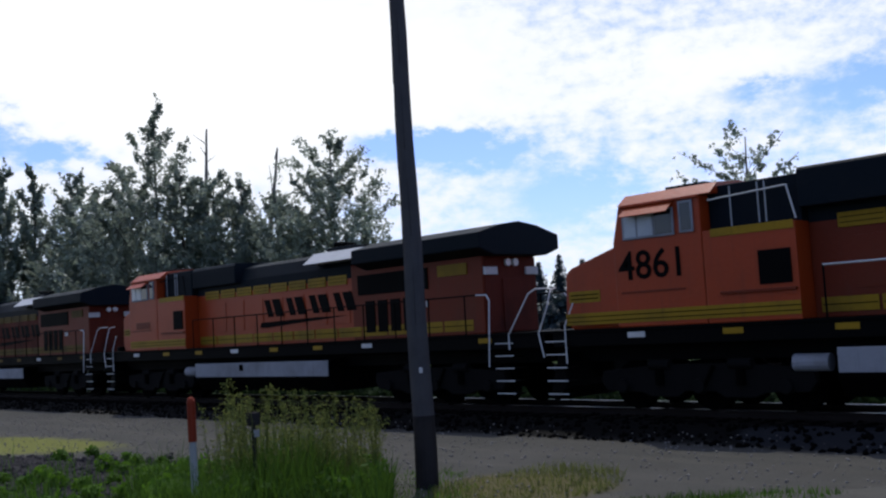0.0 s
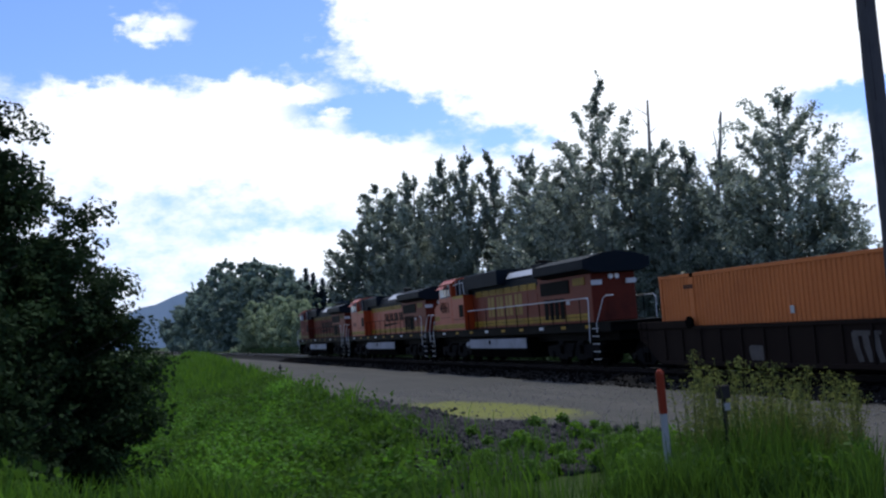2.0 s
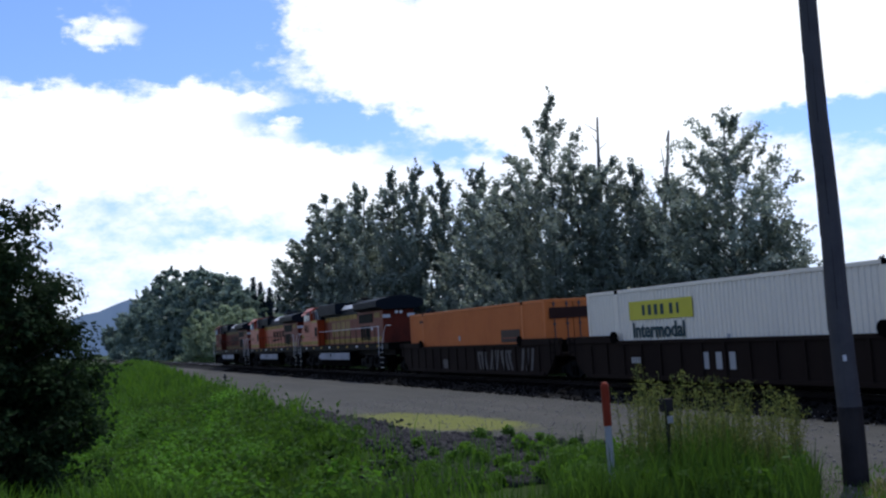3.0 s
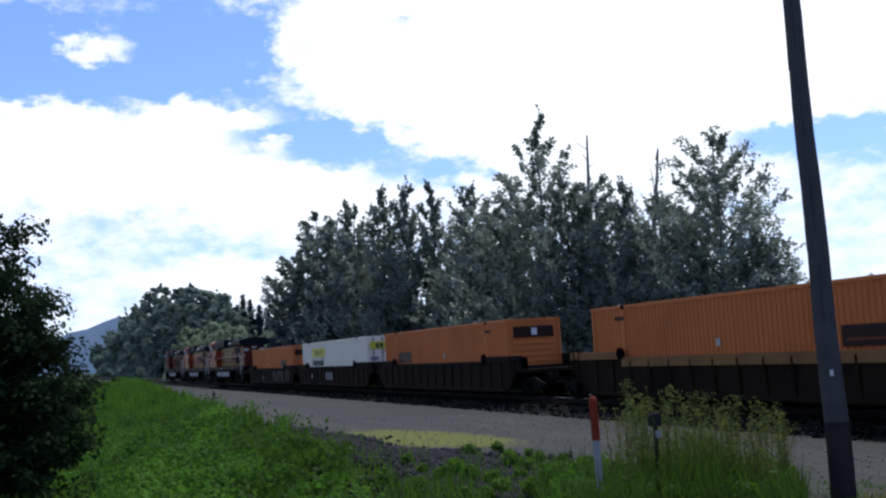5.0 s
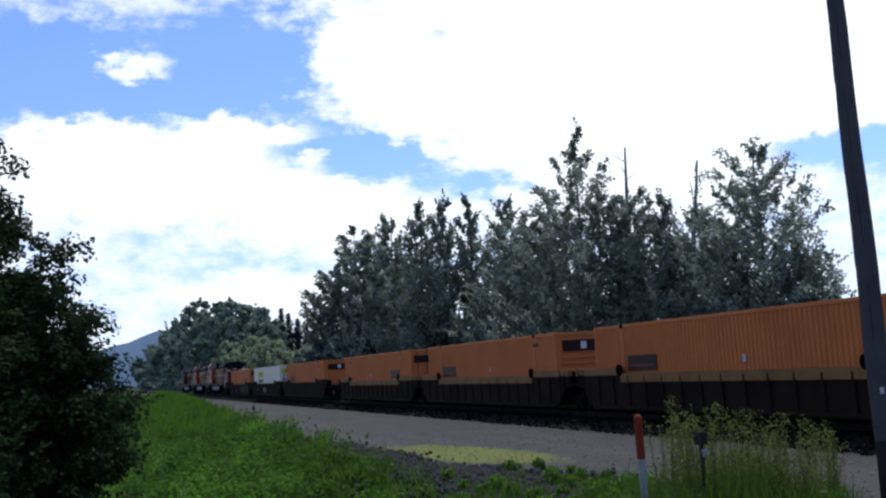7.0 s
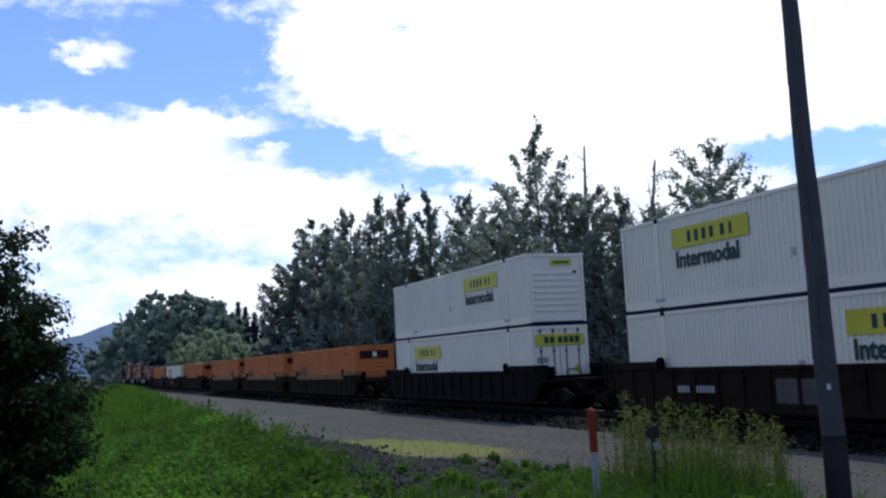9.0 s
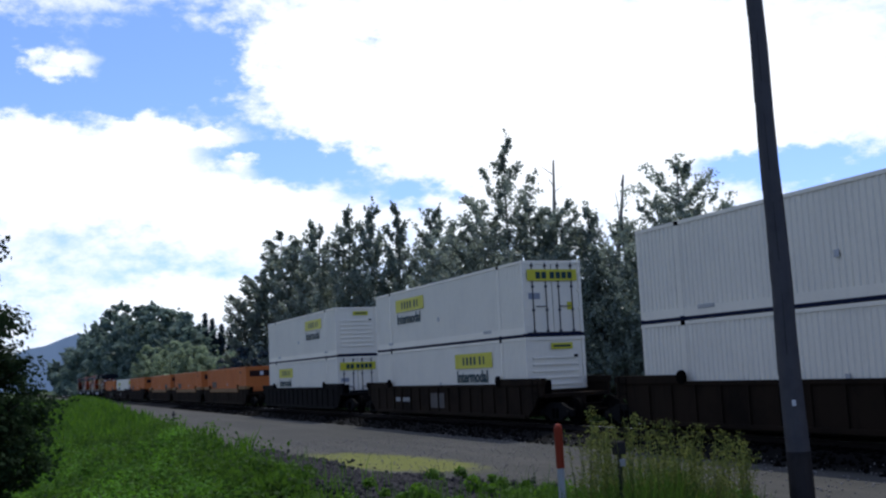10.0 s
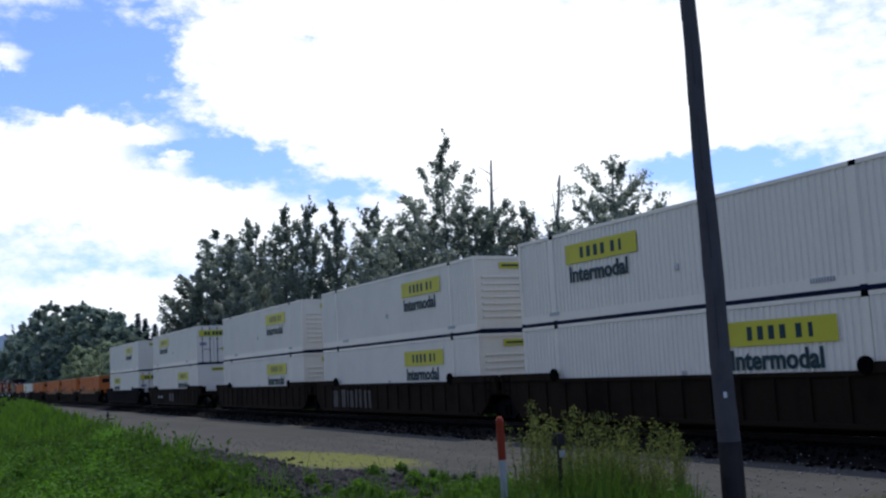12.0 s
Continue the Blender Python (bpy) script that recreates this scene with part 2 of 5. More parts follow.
GRASS = leafy("meadow_grass", (0.012, 0.038, 0.005), (0.12, 0.25, 0.022), 0.42, 0.3, 0.7)
BRAMBLE = leafy("bramble_leaves", (0.008, 0.028, 0.004), (0.14, 0.33, 0.028), 0.38, 0.35, 0.7, 0.08)
# Rank growth's dark green; on the bank it also paints shaded hollows.
RANK_GRASS = leafy("shade_toned_rank_grass", (0.01, 0.03, 0.004), (0.09, 0.18, 0.022), 0.42, 0.7, 0.7)
WEED = leafy("seeding_weeds", (0.045, 0.08, 0.016), (0.19, 0.2, 0.06), 0.48, 1.2, 0.8)
STONE = surface("dark_broken_stone", (0.04, 0.038, 0.042), 0.9, dirty=0.5, scale=4, spread=0.4, dirt=(0.015, 0.015, 0.016))
PEBBLE = surface("grey_gravel_stones", (0.2, 0.19, 0.175), 0.95, dirty=0.5, scale=5, spread=0.5)

TRACK_X = 19.37


def ground_material():
    m = bpy.data.materials.new("gravel_and_soil")
    m.use_nodes = True
    n = Nodes(m.node_tree)
    at = n.add("ShaderNodeTexCoord").outputs["Object"]
    x, y, z = n.add("ShaderNodeSeparateXYZ", {0: at}).outputs
    big = n.noise(at, 0.25, 5.0, 0.6)
    mid = n.noise(at, 1.6, 5.0, 0.65)
    fine = n.noise(at, 18.0, 3.0, 0.7)
    cells = n.add("ShaderNodeTexVoronoi", {"Vector": at, "Scale": 26.0}).outputs["Color"]
    grain = n.math("MULTIPLY", n.add("ShaderNodeSeparateColor", {0: cells}).outputs[0], 1.0)
    gravel = n.mix(n.math("MULTIPLY", grain, 0.45), (0.068, 0.067, 0.06), (0.032, 0.031, 0.028))
    gravel = n.mix(n.math("MULTIPLY", n.ramp(mid, 0.45, 0.8), 0.5), gravel, (0.05, 0.045, 0.038))
    ruts = n.noise(n.add("ShaderNodeMapping", {"Vector": at, "Scale": (1.1, 0.05, 1.0)}).outputs[0], 1.3, 4.0, 0.6)
    gravel = n.mix(n.math("MULTIPLY", n.ramp(ruts, 0.45, 0.65), 0.55), gravel, (0.088, 0.084, 0.072))
    gravel = n.mix(n.math("MULTIPLY", n.ramp(big, 0.45, 0.7), 0.4), gravel, (0.085, 0.081, 0.074))
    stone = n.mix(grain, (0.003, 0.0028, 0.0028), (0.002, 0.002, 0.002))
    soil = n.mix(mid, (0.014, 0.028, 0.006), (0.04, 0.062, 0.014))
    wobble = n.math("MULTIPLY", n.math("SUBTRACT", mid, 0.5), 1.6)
    # ballast round the track, its near-black tone holding the train's shadow
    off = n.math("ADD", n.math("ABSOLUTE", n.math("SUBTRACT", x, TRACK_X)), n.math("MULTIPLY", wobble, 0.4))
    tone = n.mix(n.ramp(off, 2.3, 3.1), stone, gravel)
    # grassed land on both sides of the road and the track
    edge = n.math("ADD", 8.3, n.math("MULTIPLY", n.math("MAXIMUM", n.math("SUBTRACT", y, 45.0), 0.0), 0.05))
    edge = n.math("SUBTRACT", n.math("MINIMUM", edge, 15.5), n.math("MULTIPLY", n.math("SUBTRACT", 1.0, n.ramp(y, 14.0, 20.0)), 0.3))
    left = n.ramp(n.math("ADD", n.math("SUBTRACT", edge, x), wobble), -0.3, 0.9)
    right = n.ramp(n.math("ADD", n.math("SUBTRACT", x, TRACK_X + 4.5), wobble), 0.0, 1.5)
    tone = n.mix(n.math("MAXIMUM", left, right), tone, soil)
    # low yellow-green moss patch on the gravel
    u = n.math("MULTIPLY", n.math("SUBTRACT", n.math("ADD", x, n.math("MULTIPLY", n.math("SUBTRACT", y, 28.0), 0.12)), 10.3), 1 / 1.6)
    v = n.math("MULTIPLY", n.math("SUBTRACT", y, 28.0), 1 / 5.0)
    d = n.math("ADD", n.math("ADD", n.math("MULTIPLY", u, u), n.math("MULTIPLY", v, v)), wobble)
    tone = n.mix(n.math("MULTIPLY", n.math("SUBTRACT", 1.0, n.ramp(d, 0.5, 1.2)), 0.75), tone, (0.15, 0.16, 0.03))
    # damp dark patch on the gravel
    u = n.math("MULTIPLY", n.math("SUBTRACT", x, 17.4), 1 / 0.75)
    v = n.math("MULTIPLY", n.math("SUBTRACT", y, 7.6), 1 / 2.4)
    d = n.math("ADD", n.math("ADD", n.math("MULTIPLY", u, u), n.math("MULTIPLY", v, v)), n.math("MULTIPLY", wobble, 0.6))
    tone = n.mix(n.math("MULTIPLY", n.math("SUBTRACT", 1.0, n.ramp(d, 0.8, 1.15)), 0.7), tone, (0.022, 0.024, 0.028))
    # dry grass edge by the pole
    u = n.math("MULTIPLY", n.math("SUBTRACT", x, 11.7), 1 / 1.3)
    v = n.math("MULTIPLY", n.math("SUBTRACT", y, 10.3), 1 / 1.5)
    d = n.math("ADD", n.math("ADD", n.math("MULTIPLY", u, u), n.math("MULTIPLY", v, v)), wobble)
    tone = n.mix(n.math("MULTIPLY", n.math("SUBTRACT", 1.0, n.ramp(d, 0.4, 1.3)), 0.8), tone, (0.10, 0.085, 0.035))
    relief = n.add("ShaderNodeBump", {"Height": n.math("ADD", grain, fine), "Strength": 0.45, "Distance": 0.025})
    bsdf = n.add("ShaderNodeBsdfPrincipled", {"Base Color": tone, "Roughness": 0.95, "Specular IOR Level": 0.08, "Normal": relief.outputs[0]})
    n.tree.links.new(bsdf.outputs[0], n.add("ShaderNodeOutputMaterial").inputs[0])
    return m


GROUND = ground_material()

# ================= building helpers =================


def part(name, bm, material, parent=None, label=""):
    """Links a bmesh as one mesh object under a thing or a part."""
    mesh = bpy.data.meshes.new(name)
    bmesh.ops.recalc_face_normals(bm, faces=bm.faces)
    bm.to_mesh(mesh)
    bm.free()
    mesh.materials.append(material)
    ob = new(name, mesh)
    if parent:
        ob.parent = parent
    return tagged(ob, label)


def box(bm, x0, x1, y0, y1, z0, z1):
    v = [bm.verts.new(p) for p in ((x0, y0, z0), (x1, y0, z0), (x1, y1, z0), (x0, y1, z0), (x0, y0, z1), (x1, y0, z1), (x1, y1, z1), (x0, y1, z1))]
    for f in ((3, 2, 1, 0), (4, 5, 6, 7), (0, 1, 5, 4), (1, 2, 6, 5), (2, 3, 7, 6), (3, 0, 4, 7)):
        bm.faces.new([v[i] for i in f])
    return bm


def boxes(*rows, bevel=0.0):
    bm = bmesh.new()
    for r in rows:
        box(bm, *r)
    if bevel:
        bmesh.ops.bevel(bm, geom=list(bm.edges), offset=bevel, segments=2, affect="EDGES", profile=0.6)
    return bm


def extrude_x(outline, x0, x1, bevel=0.0):
    """A solid with the outline (y, z), between two planes of x."""
    bm = bmesh.new()
    a = [bm.verts.new((x0, y, z)) for y, z in outline]
    b = [bm.verts.new((x1, y, z)) for y, z in outline]
    bm.faces.new(a)
    bm.faces.new(b[::-1])
    for i in range(len(a)):
        j = (i + 1) % len(a)
        bm.faces.new((a[j], a[i], b[i], b[j]))
    if bevel:
        bmesh.ops.bevel(bm, geom=list(bm.edges), offset=bevel, segments=2, affect="EDGES", profile=0.6)
    return bm


def extrude_y(outline, y0, y1, bevel=0.0):
    """A solid with the outline (x, z), between two planes of y."""
    bm = extrude_x(outline, y0, y1, bevel)
    for v in bm.verts:
        v.co = Vector((v.co.y, v.co.x, v.co.z))
    return bm


def rod(bm, a, b, r0, r1=None, sides=8):
    a, b = Vector(a), Vector(b)
    r1 = r0 if r1 is None else r1
    axis = (b - a).normalized()
    side = axis.orthogonal().normalized()
    other = axis.cross(side)
    rings = []
    for c, r in ((a, r0), (b, r1)):
        rings.append([bm.verts.new(c + (side * math.cos(k) + other * math.sin(k)) * r) for k in (2 * math.pi * i / sides for i in range(sides))])
    for i in range(sides):
        j = (i + 1) % sides
        bm.faces.new((rings[0][i], rings[0][j], rings[1][j], rings[1][i]))
    bm.faces.new(rings[0][::-1])
    bm.faces.new(rings[1])
    return bm


def pipe(points, radius, sides=7):
    bm = bmesh.new()
    for a, b in zip(points, points[1:]):
        rod(bm, a, b, radius, sides=sides)
    return bm


def sheet(name, verts, faces, material, parent=None, smooth=False):
    """A mesh from arrays, for what comes in thousands."""
    verts, faces = np.asarray(verts, dtype=np.float32), np.asarray(faces, dtype=np.int32)
    mesh = bpy.data.meshes.new(name)
    count, size = faces.shape
    mesh.vertices.add(len(verts))
    mesh.vertices.foreach_set("co", verts.ravel())
    mesh.loops.add(count * size)
    mesh.loops.foreach_set("vertex_index", faces.ravel())
    mesh.polygons.add(count)
    mesh.polygons.foreach_set("loop_start", np.arange(count, dtype=np.int32) * size)
    mesh.polygons.foreach_set("loop_total", np.full(count, size, dtype=np.int32))
    mesh.update(calc_edges=True)
    if smooth:
        mesh.polygons.foreach_set("use_smooth", np.ones(count, dtype=bool))
    mesh.materials.append(material)
    ob = new(name, mesh)
    if parent:
        ob.parent = parent
    return ob


def letters(name, text, size, material, parent, m, label="", bold=0.0):
    """Words in the built-in font, as a thin mesh."""
    curve = bpy.data.curves.new(name, "FONT")
    curve.body, curve.size, curve.extrude, curve.offset, curve.resolution_u = text, size, 0.004, bold, 3
    probe = bpy.data.objects.new(name, curve)
    mesh = bpy.data.meshes.new_from_object(probe)
    bpy.data.objects.remove(probe)
    mesh.materials.clear()
    mesh.materials.append(material)
    ob = new(name, mesh)
    ob.parent, ob.matrix_basis = parent, m
    return tagged(ob, label)


def thing(name, label, category, group=""):
    return tagged(new(name), label, category, group)

# ================= ground =================


def smooth(v):
    v = np.clip(v, 0, 1)
    return v * v * (3 - 2 * v)


def road_edge(y):
    return np.minimum(8.3 + np.maximum(y - 45, 0) * 0.05, 15.5) - 2.6 * smooth((20 - y) / 6)


def highway(x, y):
    """Distance from the paved road's edge, positive on the paved side."""
    return (x + 0.3) * -0.658 + (y - 11.3) * -0.753


def ground_height(x, y):
    d = road_edge(y) - x
    z = -0.45 - 1.0 * smooth(d / 4.0)
    z = z + 0.35 * smooth((d - 6) / 8) * smooth((40 - y) / 20)
    z = z + 0.26 * smooth(d / 2.5) * np.sin(x * 2.1 + 1.7 * np.sin(y * 0.6)) * np.sin(y * 1.25 + np.sin(x * 1.1))
    off = np.abs(x - TRACK_X)
    z = np.where(off < 3.2, np.maximum(z, -0.21 - 0.30 * smooth((off - 1.55) / 1.4)), z)
    right = smooth((x - TRACK_X - 3) / 6)
    z = z - 0.3 * right + 0.05 * np.sin(x * 1.3 + y * 0.7) * np.sin(y * 0.9 - x * 0.4) * smooth(np.maximum(d, x - TRACK_X - 3))
    paved = smooth((highway(x, y) + 3.6) / 3.0) * smooth((15.5 - x) / 3)
    return z + (0.37 - z) * paved


def make_ground():
    xs = np.concatenate([[-3500, -1500, -600, -250, -120, -70], np.arange(-45, 0, 2.0), np.arange(0, 24, 0.4), np.arange(24, 60, 2.5), [70, 100, 180, 350, 800, 1800, 3500]])
    ys = np.concatenate([[-3500, -1200, -400, -150, -70], np.arange(-40, 4, 4.0), np.arange(4, 46, 0.6), np.arange(46, 120, 3.0), np.arange(120, 320, 12.0), [350, 500, 900, 1600, 2600, 4200]])
    gx, gy = np.meshgrid(xs, ys)
    gz = ground_height(gx, gy)
    nx, ny = len(xs), len(ys)
    idx = np.arange(nx * ny).reshape(ny, nx)
    quads = np.stack([idx[:-1, :-1], idx[:-1, 1:], idx[1:, 1:], idx[1:, :-1]], -1).reshape(-1, 4)
    ob = sheet("ground", np.stack([gx, gy, gz], -1).reshape(-1, 3), quads, GROUND, smooth=True)
    tagged(ob, "grey gravel road beside a ballasted railway line and grassy bank", "ground", kind="structure")


make_ground()


def make_track():
    track = tagged(new("railway_track"), "worn steel rails on dark timber ties in ballast", "railway track", kind="structure")
    for side in (-1, 1):
        c = TRACK_X + side * 0.7525
        profile = [(c - 0.036, 0), (c + 0.036, 0), (c + 0.036, -0.04), (c + 0.01, -0.055), (c + 0.01, -0.14), (c + 0.07, -0.165), (c - 0.07, -0.165), (c - 0.01, -0.14), (c - 0.01, -0.055), (c - 0.036, -0.04)]
        rail = part("rail", extrude_y(profile, -120, 420), RAIL_STEEL, track)
        part("rail_head", extrude_y([(c - 0.03, 0.0), (c + 0.03, 0.0), (c + 0.026, 0.003), (c - 0.026, 0.003)], -120, 420), RAIL_TOP, rail, "polished running surface")
    bm = bmesh.new()
    for i in range(760):
        y = -60 + i * 0.5
        w = 1.3 + random.uniform(-0.04, 0.04)
        box(bm, TRACK_X - w, TRACK_X + w, y - 0.11, y + 0.11, -0.34, -0.166)
    tagged(part("ties", bm, TIE_WOOD, track), kind="stuff")


make_track()


def make_highway():
    """The paved road beside which the viewer stands."""
    tarmac = surface("worn_asphalt", (0.05, 0.05, 0.052), 0.9, dirty=0.4, scale=3, dirt=(0.035, 0.034, 0.033), gloss=0.1)
    along, across = Vector((0.753, -0.658, 0)), Vector((-0.658, -0.753, 0))
    start = Vector((-0.3, 11.3, 0.0))

    def strip(name, a, b, low, high, material, label=""):
        bm = bmesh.new()
        rows = []
        for i in range(13):
            p = start + along * (-36 + i * 4.3)
            rows.append([bm.verts.new(p + across * d + Vector((0, 0, z))) for d, z in ((a, low), (a, high), (b, high), (b, low))])
        for r, q in zip(rows, rows[1:]):
            for k in range(4):
                bm.faces.new((r[k], r[(k + 1) % 4], q[(k + 1) % 4], q[k]))
        bm.faces.new(rows[0])
        bm.faces.new(rows[-1][::-1])
        return part(name, bm, material, None, label)

    tagged(strip("road", 0.25, 7.4, 0.30, 0.45, tarmac), "worn grey asphalt road with white edge line", "road", kind="structure")
    tagged(strip("trim", 0.55, 0.67, 0.44, 0.454, RAIL_WHITE), "white painted line along the road edge", "road marking", kind="structure")


make_highway()

# ================= plants, pole, posts =================
rng = np.random.default_rng(7)


def leaf_cards(centres, size, lift=0.0, aspect=1.6):
    """Bent leaf quads with random turns round the given centres."""
    k = len(centres)
    a = rng.normal(size=(k, 3))
    a[:, 2] = a[:, 2] * 0.6 + lift
    a /= np.linalg.norm(a, axis=1)[:, None] + 1e-6
    b = np.cross(a, rng.normal(size=(k, 3)))
    b /= np.linalg.norm(b, axis=1)[:, None] + 1e-6
    s = (size * rng.uniform(0.6, 1.3, k))[:, None]
    a, b = a * s * aspect * 0.5, b * s * 0.5
    verts = np.stack([centres - a, centres + b, centres + a, centres - b], 1).reshape(-1, 3)
    return verts, np.arange(4 * k).reshape(k, 4)


def bent_trunk(height, thick, limbs, droop=0.5, lean=0.02, sides=7):
    bm = bmesh.new()
    steps = 7
    points = [Vector((lean * height * (i / steps) ** 2 + random.uniform(-0.04, 0.04) * (i > 0), random.uniform(-0.06, 0.06) * (i > 0), height * i / steps)) for i in range(steps + 1)]
    for i in range(steps):
        rod(bm, points[i], points[i + 1], thick * (1 - 0.9 * i / steps) + 0.015, thick * (1 - 0.9 * (i + 1) / steps) + 0.015, sides)
    for c in limbs:
        c = Vector(c)
        z = max(0.3, c.z - droop * math.hypot(c.x, c.y))
        if z < height * 0.97:
            rod(bm, (lean * height * (z / height) ** 2, 0, z), c, thick * 0.22 * (1.1 - z / height) + 0.012, 0.012, 4)
    return bm


def clump_cards(centres, wide, count, size, aspect=1.5, flat=0.8, loose=0.55):
    """Leaf quads that cover clumps: each leaf faces outwards and upwards from its clump's middle."""
    k = len(centres)
    way = rng.normal(size=(k, count, 3))
    way /= np.linalg.norm(way, axis=2)[:, :, None]
    way[:, :, 2] = np.where(way[:, :, 2] < -0.35, -way[:, :, 2], way[:, :, 2])
    fill = rng.uniform(0.35, 1.12, (k, count, 1)) ** 0.6
    pts = centres[:, None] + way * fill * wide[:, None, None] * np.array([1, 1, flat])
    normal = way + np.array([0, 0, 0.45]) + rng.normal(size=way.shape) * loose
    normal = normal.reshape(-1, 3)
    normal /= np.linalg.norm(normal, axis=1)[:, None] + 1e-6
    pts = pts.reshape(-1, 3)
    a = np.cross(normal, rng.normal(size=pts.shape))
    a /= np.linalg.norm(a, axis=1)[:, None] + 1e-6
    b = np.cross(normal, a)
    s = (size * rng.uniform(0.6, 1.3, len(pts)))[:, None]
    a, b = a * s * aspect * 0.5, b * s * 0.5
    verts = np.stack([pts - a, pts + b, pts + a, pts - b], 1).reshape(-1, 3)
    return verts, np.arange(len(verts)).reshape(-1, 4)


def limb_frame(height, base, radius, shape, limbs, climb, ragged):
    """Root and tip of each limb; the tips fill the crown's outline from the base to the top."""
    ladder = np.linspace(0, 1, 200)
    weight = np.cumsum(shape(ladder) + 0.08)
    h = np.interp((np.arange(limbs) + rng.uniform(0, 1, limbs)) / limbs, weight / weight[-1], ladder)
    turn = np.arange(limbs) * 2.4 + rng.normal(size=limbs) * 0.4
    reach = shape(h) * radius * np.clip(1 + ragged * rng.normal(size=limbs), 0.5, 1.4)
    tip = np.stack([np.cos(turn) * reach, np.sin(turn) * reach, base + h * (height - base)], 1)
    root = np.stack([0 * reach, 0 * reach, np.clip(tip[:, 2] - climb * reach, 0.25, height * 0.95)], 1)
    return root, tip


def twig_cards(root, tip, count, spread, size, aspect=1.7):
    """Leaf quads round straight twigs, thinning to a point at each tip."""
    k = len(root)
    u = rng.uniform(0.0, 1.0, (k, count, 1))
    pts = root[:, None] * (1 - u) + tip[:, None] * u + rng.normal(size=(k, count, 3)) * spread * (1.1 - 0.85 * u)
    return leaf_cards(pts.reshape(-1, 3), size, 0.25, aspect)


def tree(name, label, x, y, height, radius, shape, leaf, limbs, clumps, leaves, size, clump, base=0.12, thick=0.25, ragged=0.25, category="tree", climb=0.8, inner=0.3, flat=0.8, twigs=0, rise=0.5, reach=1.2):
    """A trunk, limbs that climb from it, clumps of leaves along each limb and leafy twigs past them, with gaps between."""
    ob = thing(name, label, category)
    z = float(ground_height(np.array(x), np.array(y))) - 0.05
    ob.matrix_world = pose(x, y, z, 0, 0, random.uniform(0, 360))
    root, tip = limb_frame(height, height * base, radius, shape, limbs, climb, ragged)
    u = np.linspace(inner, 1.0, clumps)[None, :, None] + rng.normal(size=(limbs, clumps, 1)) * 0.06
    mid = root[:, None] * (1 - u) + tip[:, None] * u + rng.normal(size=(limbs, clumps, 3)) * clump * 0.45
    wide = clump * rng.uniform(0.55, 1.25, (limbs, clumps)) * np.clip(0.45 + 0.75 * np.linalg.norm(tip - root, axis=1) / radius, 0.45, 1.1)[:, None]
    part("trunk", bent_trunk(height * 0.97, thick, tip[: min(limbs, 90)], climb), BARK, ob)
    mid, wide = mid.reshape(-1, 3), wide.reshape(-1)
    mid[:, 2] = np.maximum(mid[:, 2], 0.3)
    v, f = clump_cards(mid, wide, leaves, size, flat=flat)
    if twigs:
        u = rng.uniform(inner, 1.0, (limbs, twigs, 1))
        start = root[:, None] * (1 - u) + tip[:, None] * u
        out = tip - root
        out /= np.linalg.norm(out, axis=1)[:, None] + 1e-6
        way = out[:, None] * 0.7 + np.array([0, 0, rise]) + rng.normal(size=(limbs, twigs, 3)) * 0.55
        way *= (reach * rng.uniform(0.5, 1.25, (limbs, twigs)) * np.clip((height - tip[:, 2]) / (0.3 * height), 0.45, 1.0)[:, None])[:, :, None]
        v2, f2 = twig_cards(start.reshape(-1, 3), (start + way).reshape(-1, 3), 26, 0.1 * reach + 0.02, size * 0.9)
        v, f = np.concatenate([v, v2]), np.concatenate([f, f2 + len(v)])
    v[:, 2] = np.maximum(v[:, 2], 0.02)
    tagged(sheet("crown", v, f, leaf, ob), kind="stuff")
    return ob


def conifer(name, label, x, y, height, radius, size):
    """A fir: whorls of drooping branches that shorten towards a pointed top."""
    ob = thing(name, label, "tree")
    z = float(ground_height(np.array(x), np.array(y))) - 0.05
    ob.matrix_world = pose(x, y, z, 0, 0, random.uniform(0, 360))
    h = np.repeat(np.linspace(0.05, 0.985, 34), 9) + rng.normal(size=306) * 0.01
    turn = rng.uniform(0, 2 * np.pi, len(h))
    reach = radius * np.clip(1.0 - h, 0.02, 1) ** 0.8 * rng.uniform(0.6, 1.2, len(h))
    u = rng.uniform(0.05, 1.0, (len(h), 14))
    r = reach[:, None] * u
    pts = np.stack([np.cos(turn)[:, None] * r, np.sin(turn)[:, None] * r, (h * height)[:, None] - 0.35 * r], -1)
    pts += rng.normal(size=pts.shape) * size * 0.3
    bm = bmesh.new()
    rod(bm, (0, 0, 0), (0, 0, height), 0.3, 0.03, 7)
    part("trunk", bm, BARK, ob)
    v, f = leaf_cards(pts.reshape(-1, 3), np.repeat(size * np.clip(1.25 - h, 0.3, 0.8), 14), -0.3, 1.6)
    v[:, 2] = np.maximum(v[:, 2], 0.02)
    tagged(sheet("crown", v, f, LEAF_FIR, ob), kind="stuff")
    return ob


def oval(h):
    return np.sqrt(np.clip(1 - ((h - 0.42) / 0.6) ** 2, 0.01, 1))


def plume(h):
    return np.clip((1.02 - h) * 1.3, 0.02, 1) ** 0.8


def bank(h):
    return np.sqrt(np.clip(1 - (h * 1.0) ** 2.2, 0.05, 1))


def by_heading(heading, reach, rise):
    """Place and height of a tree whose top stands at a height angle, from the viewpoint."""
    a = radians(heading)
    return math.sin(a) * reach, math.cos(a) * reach, math.tan(radians(rise)) * reach + 2.05 + 0.75


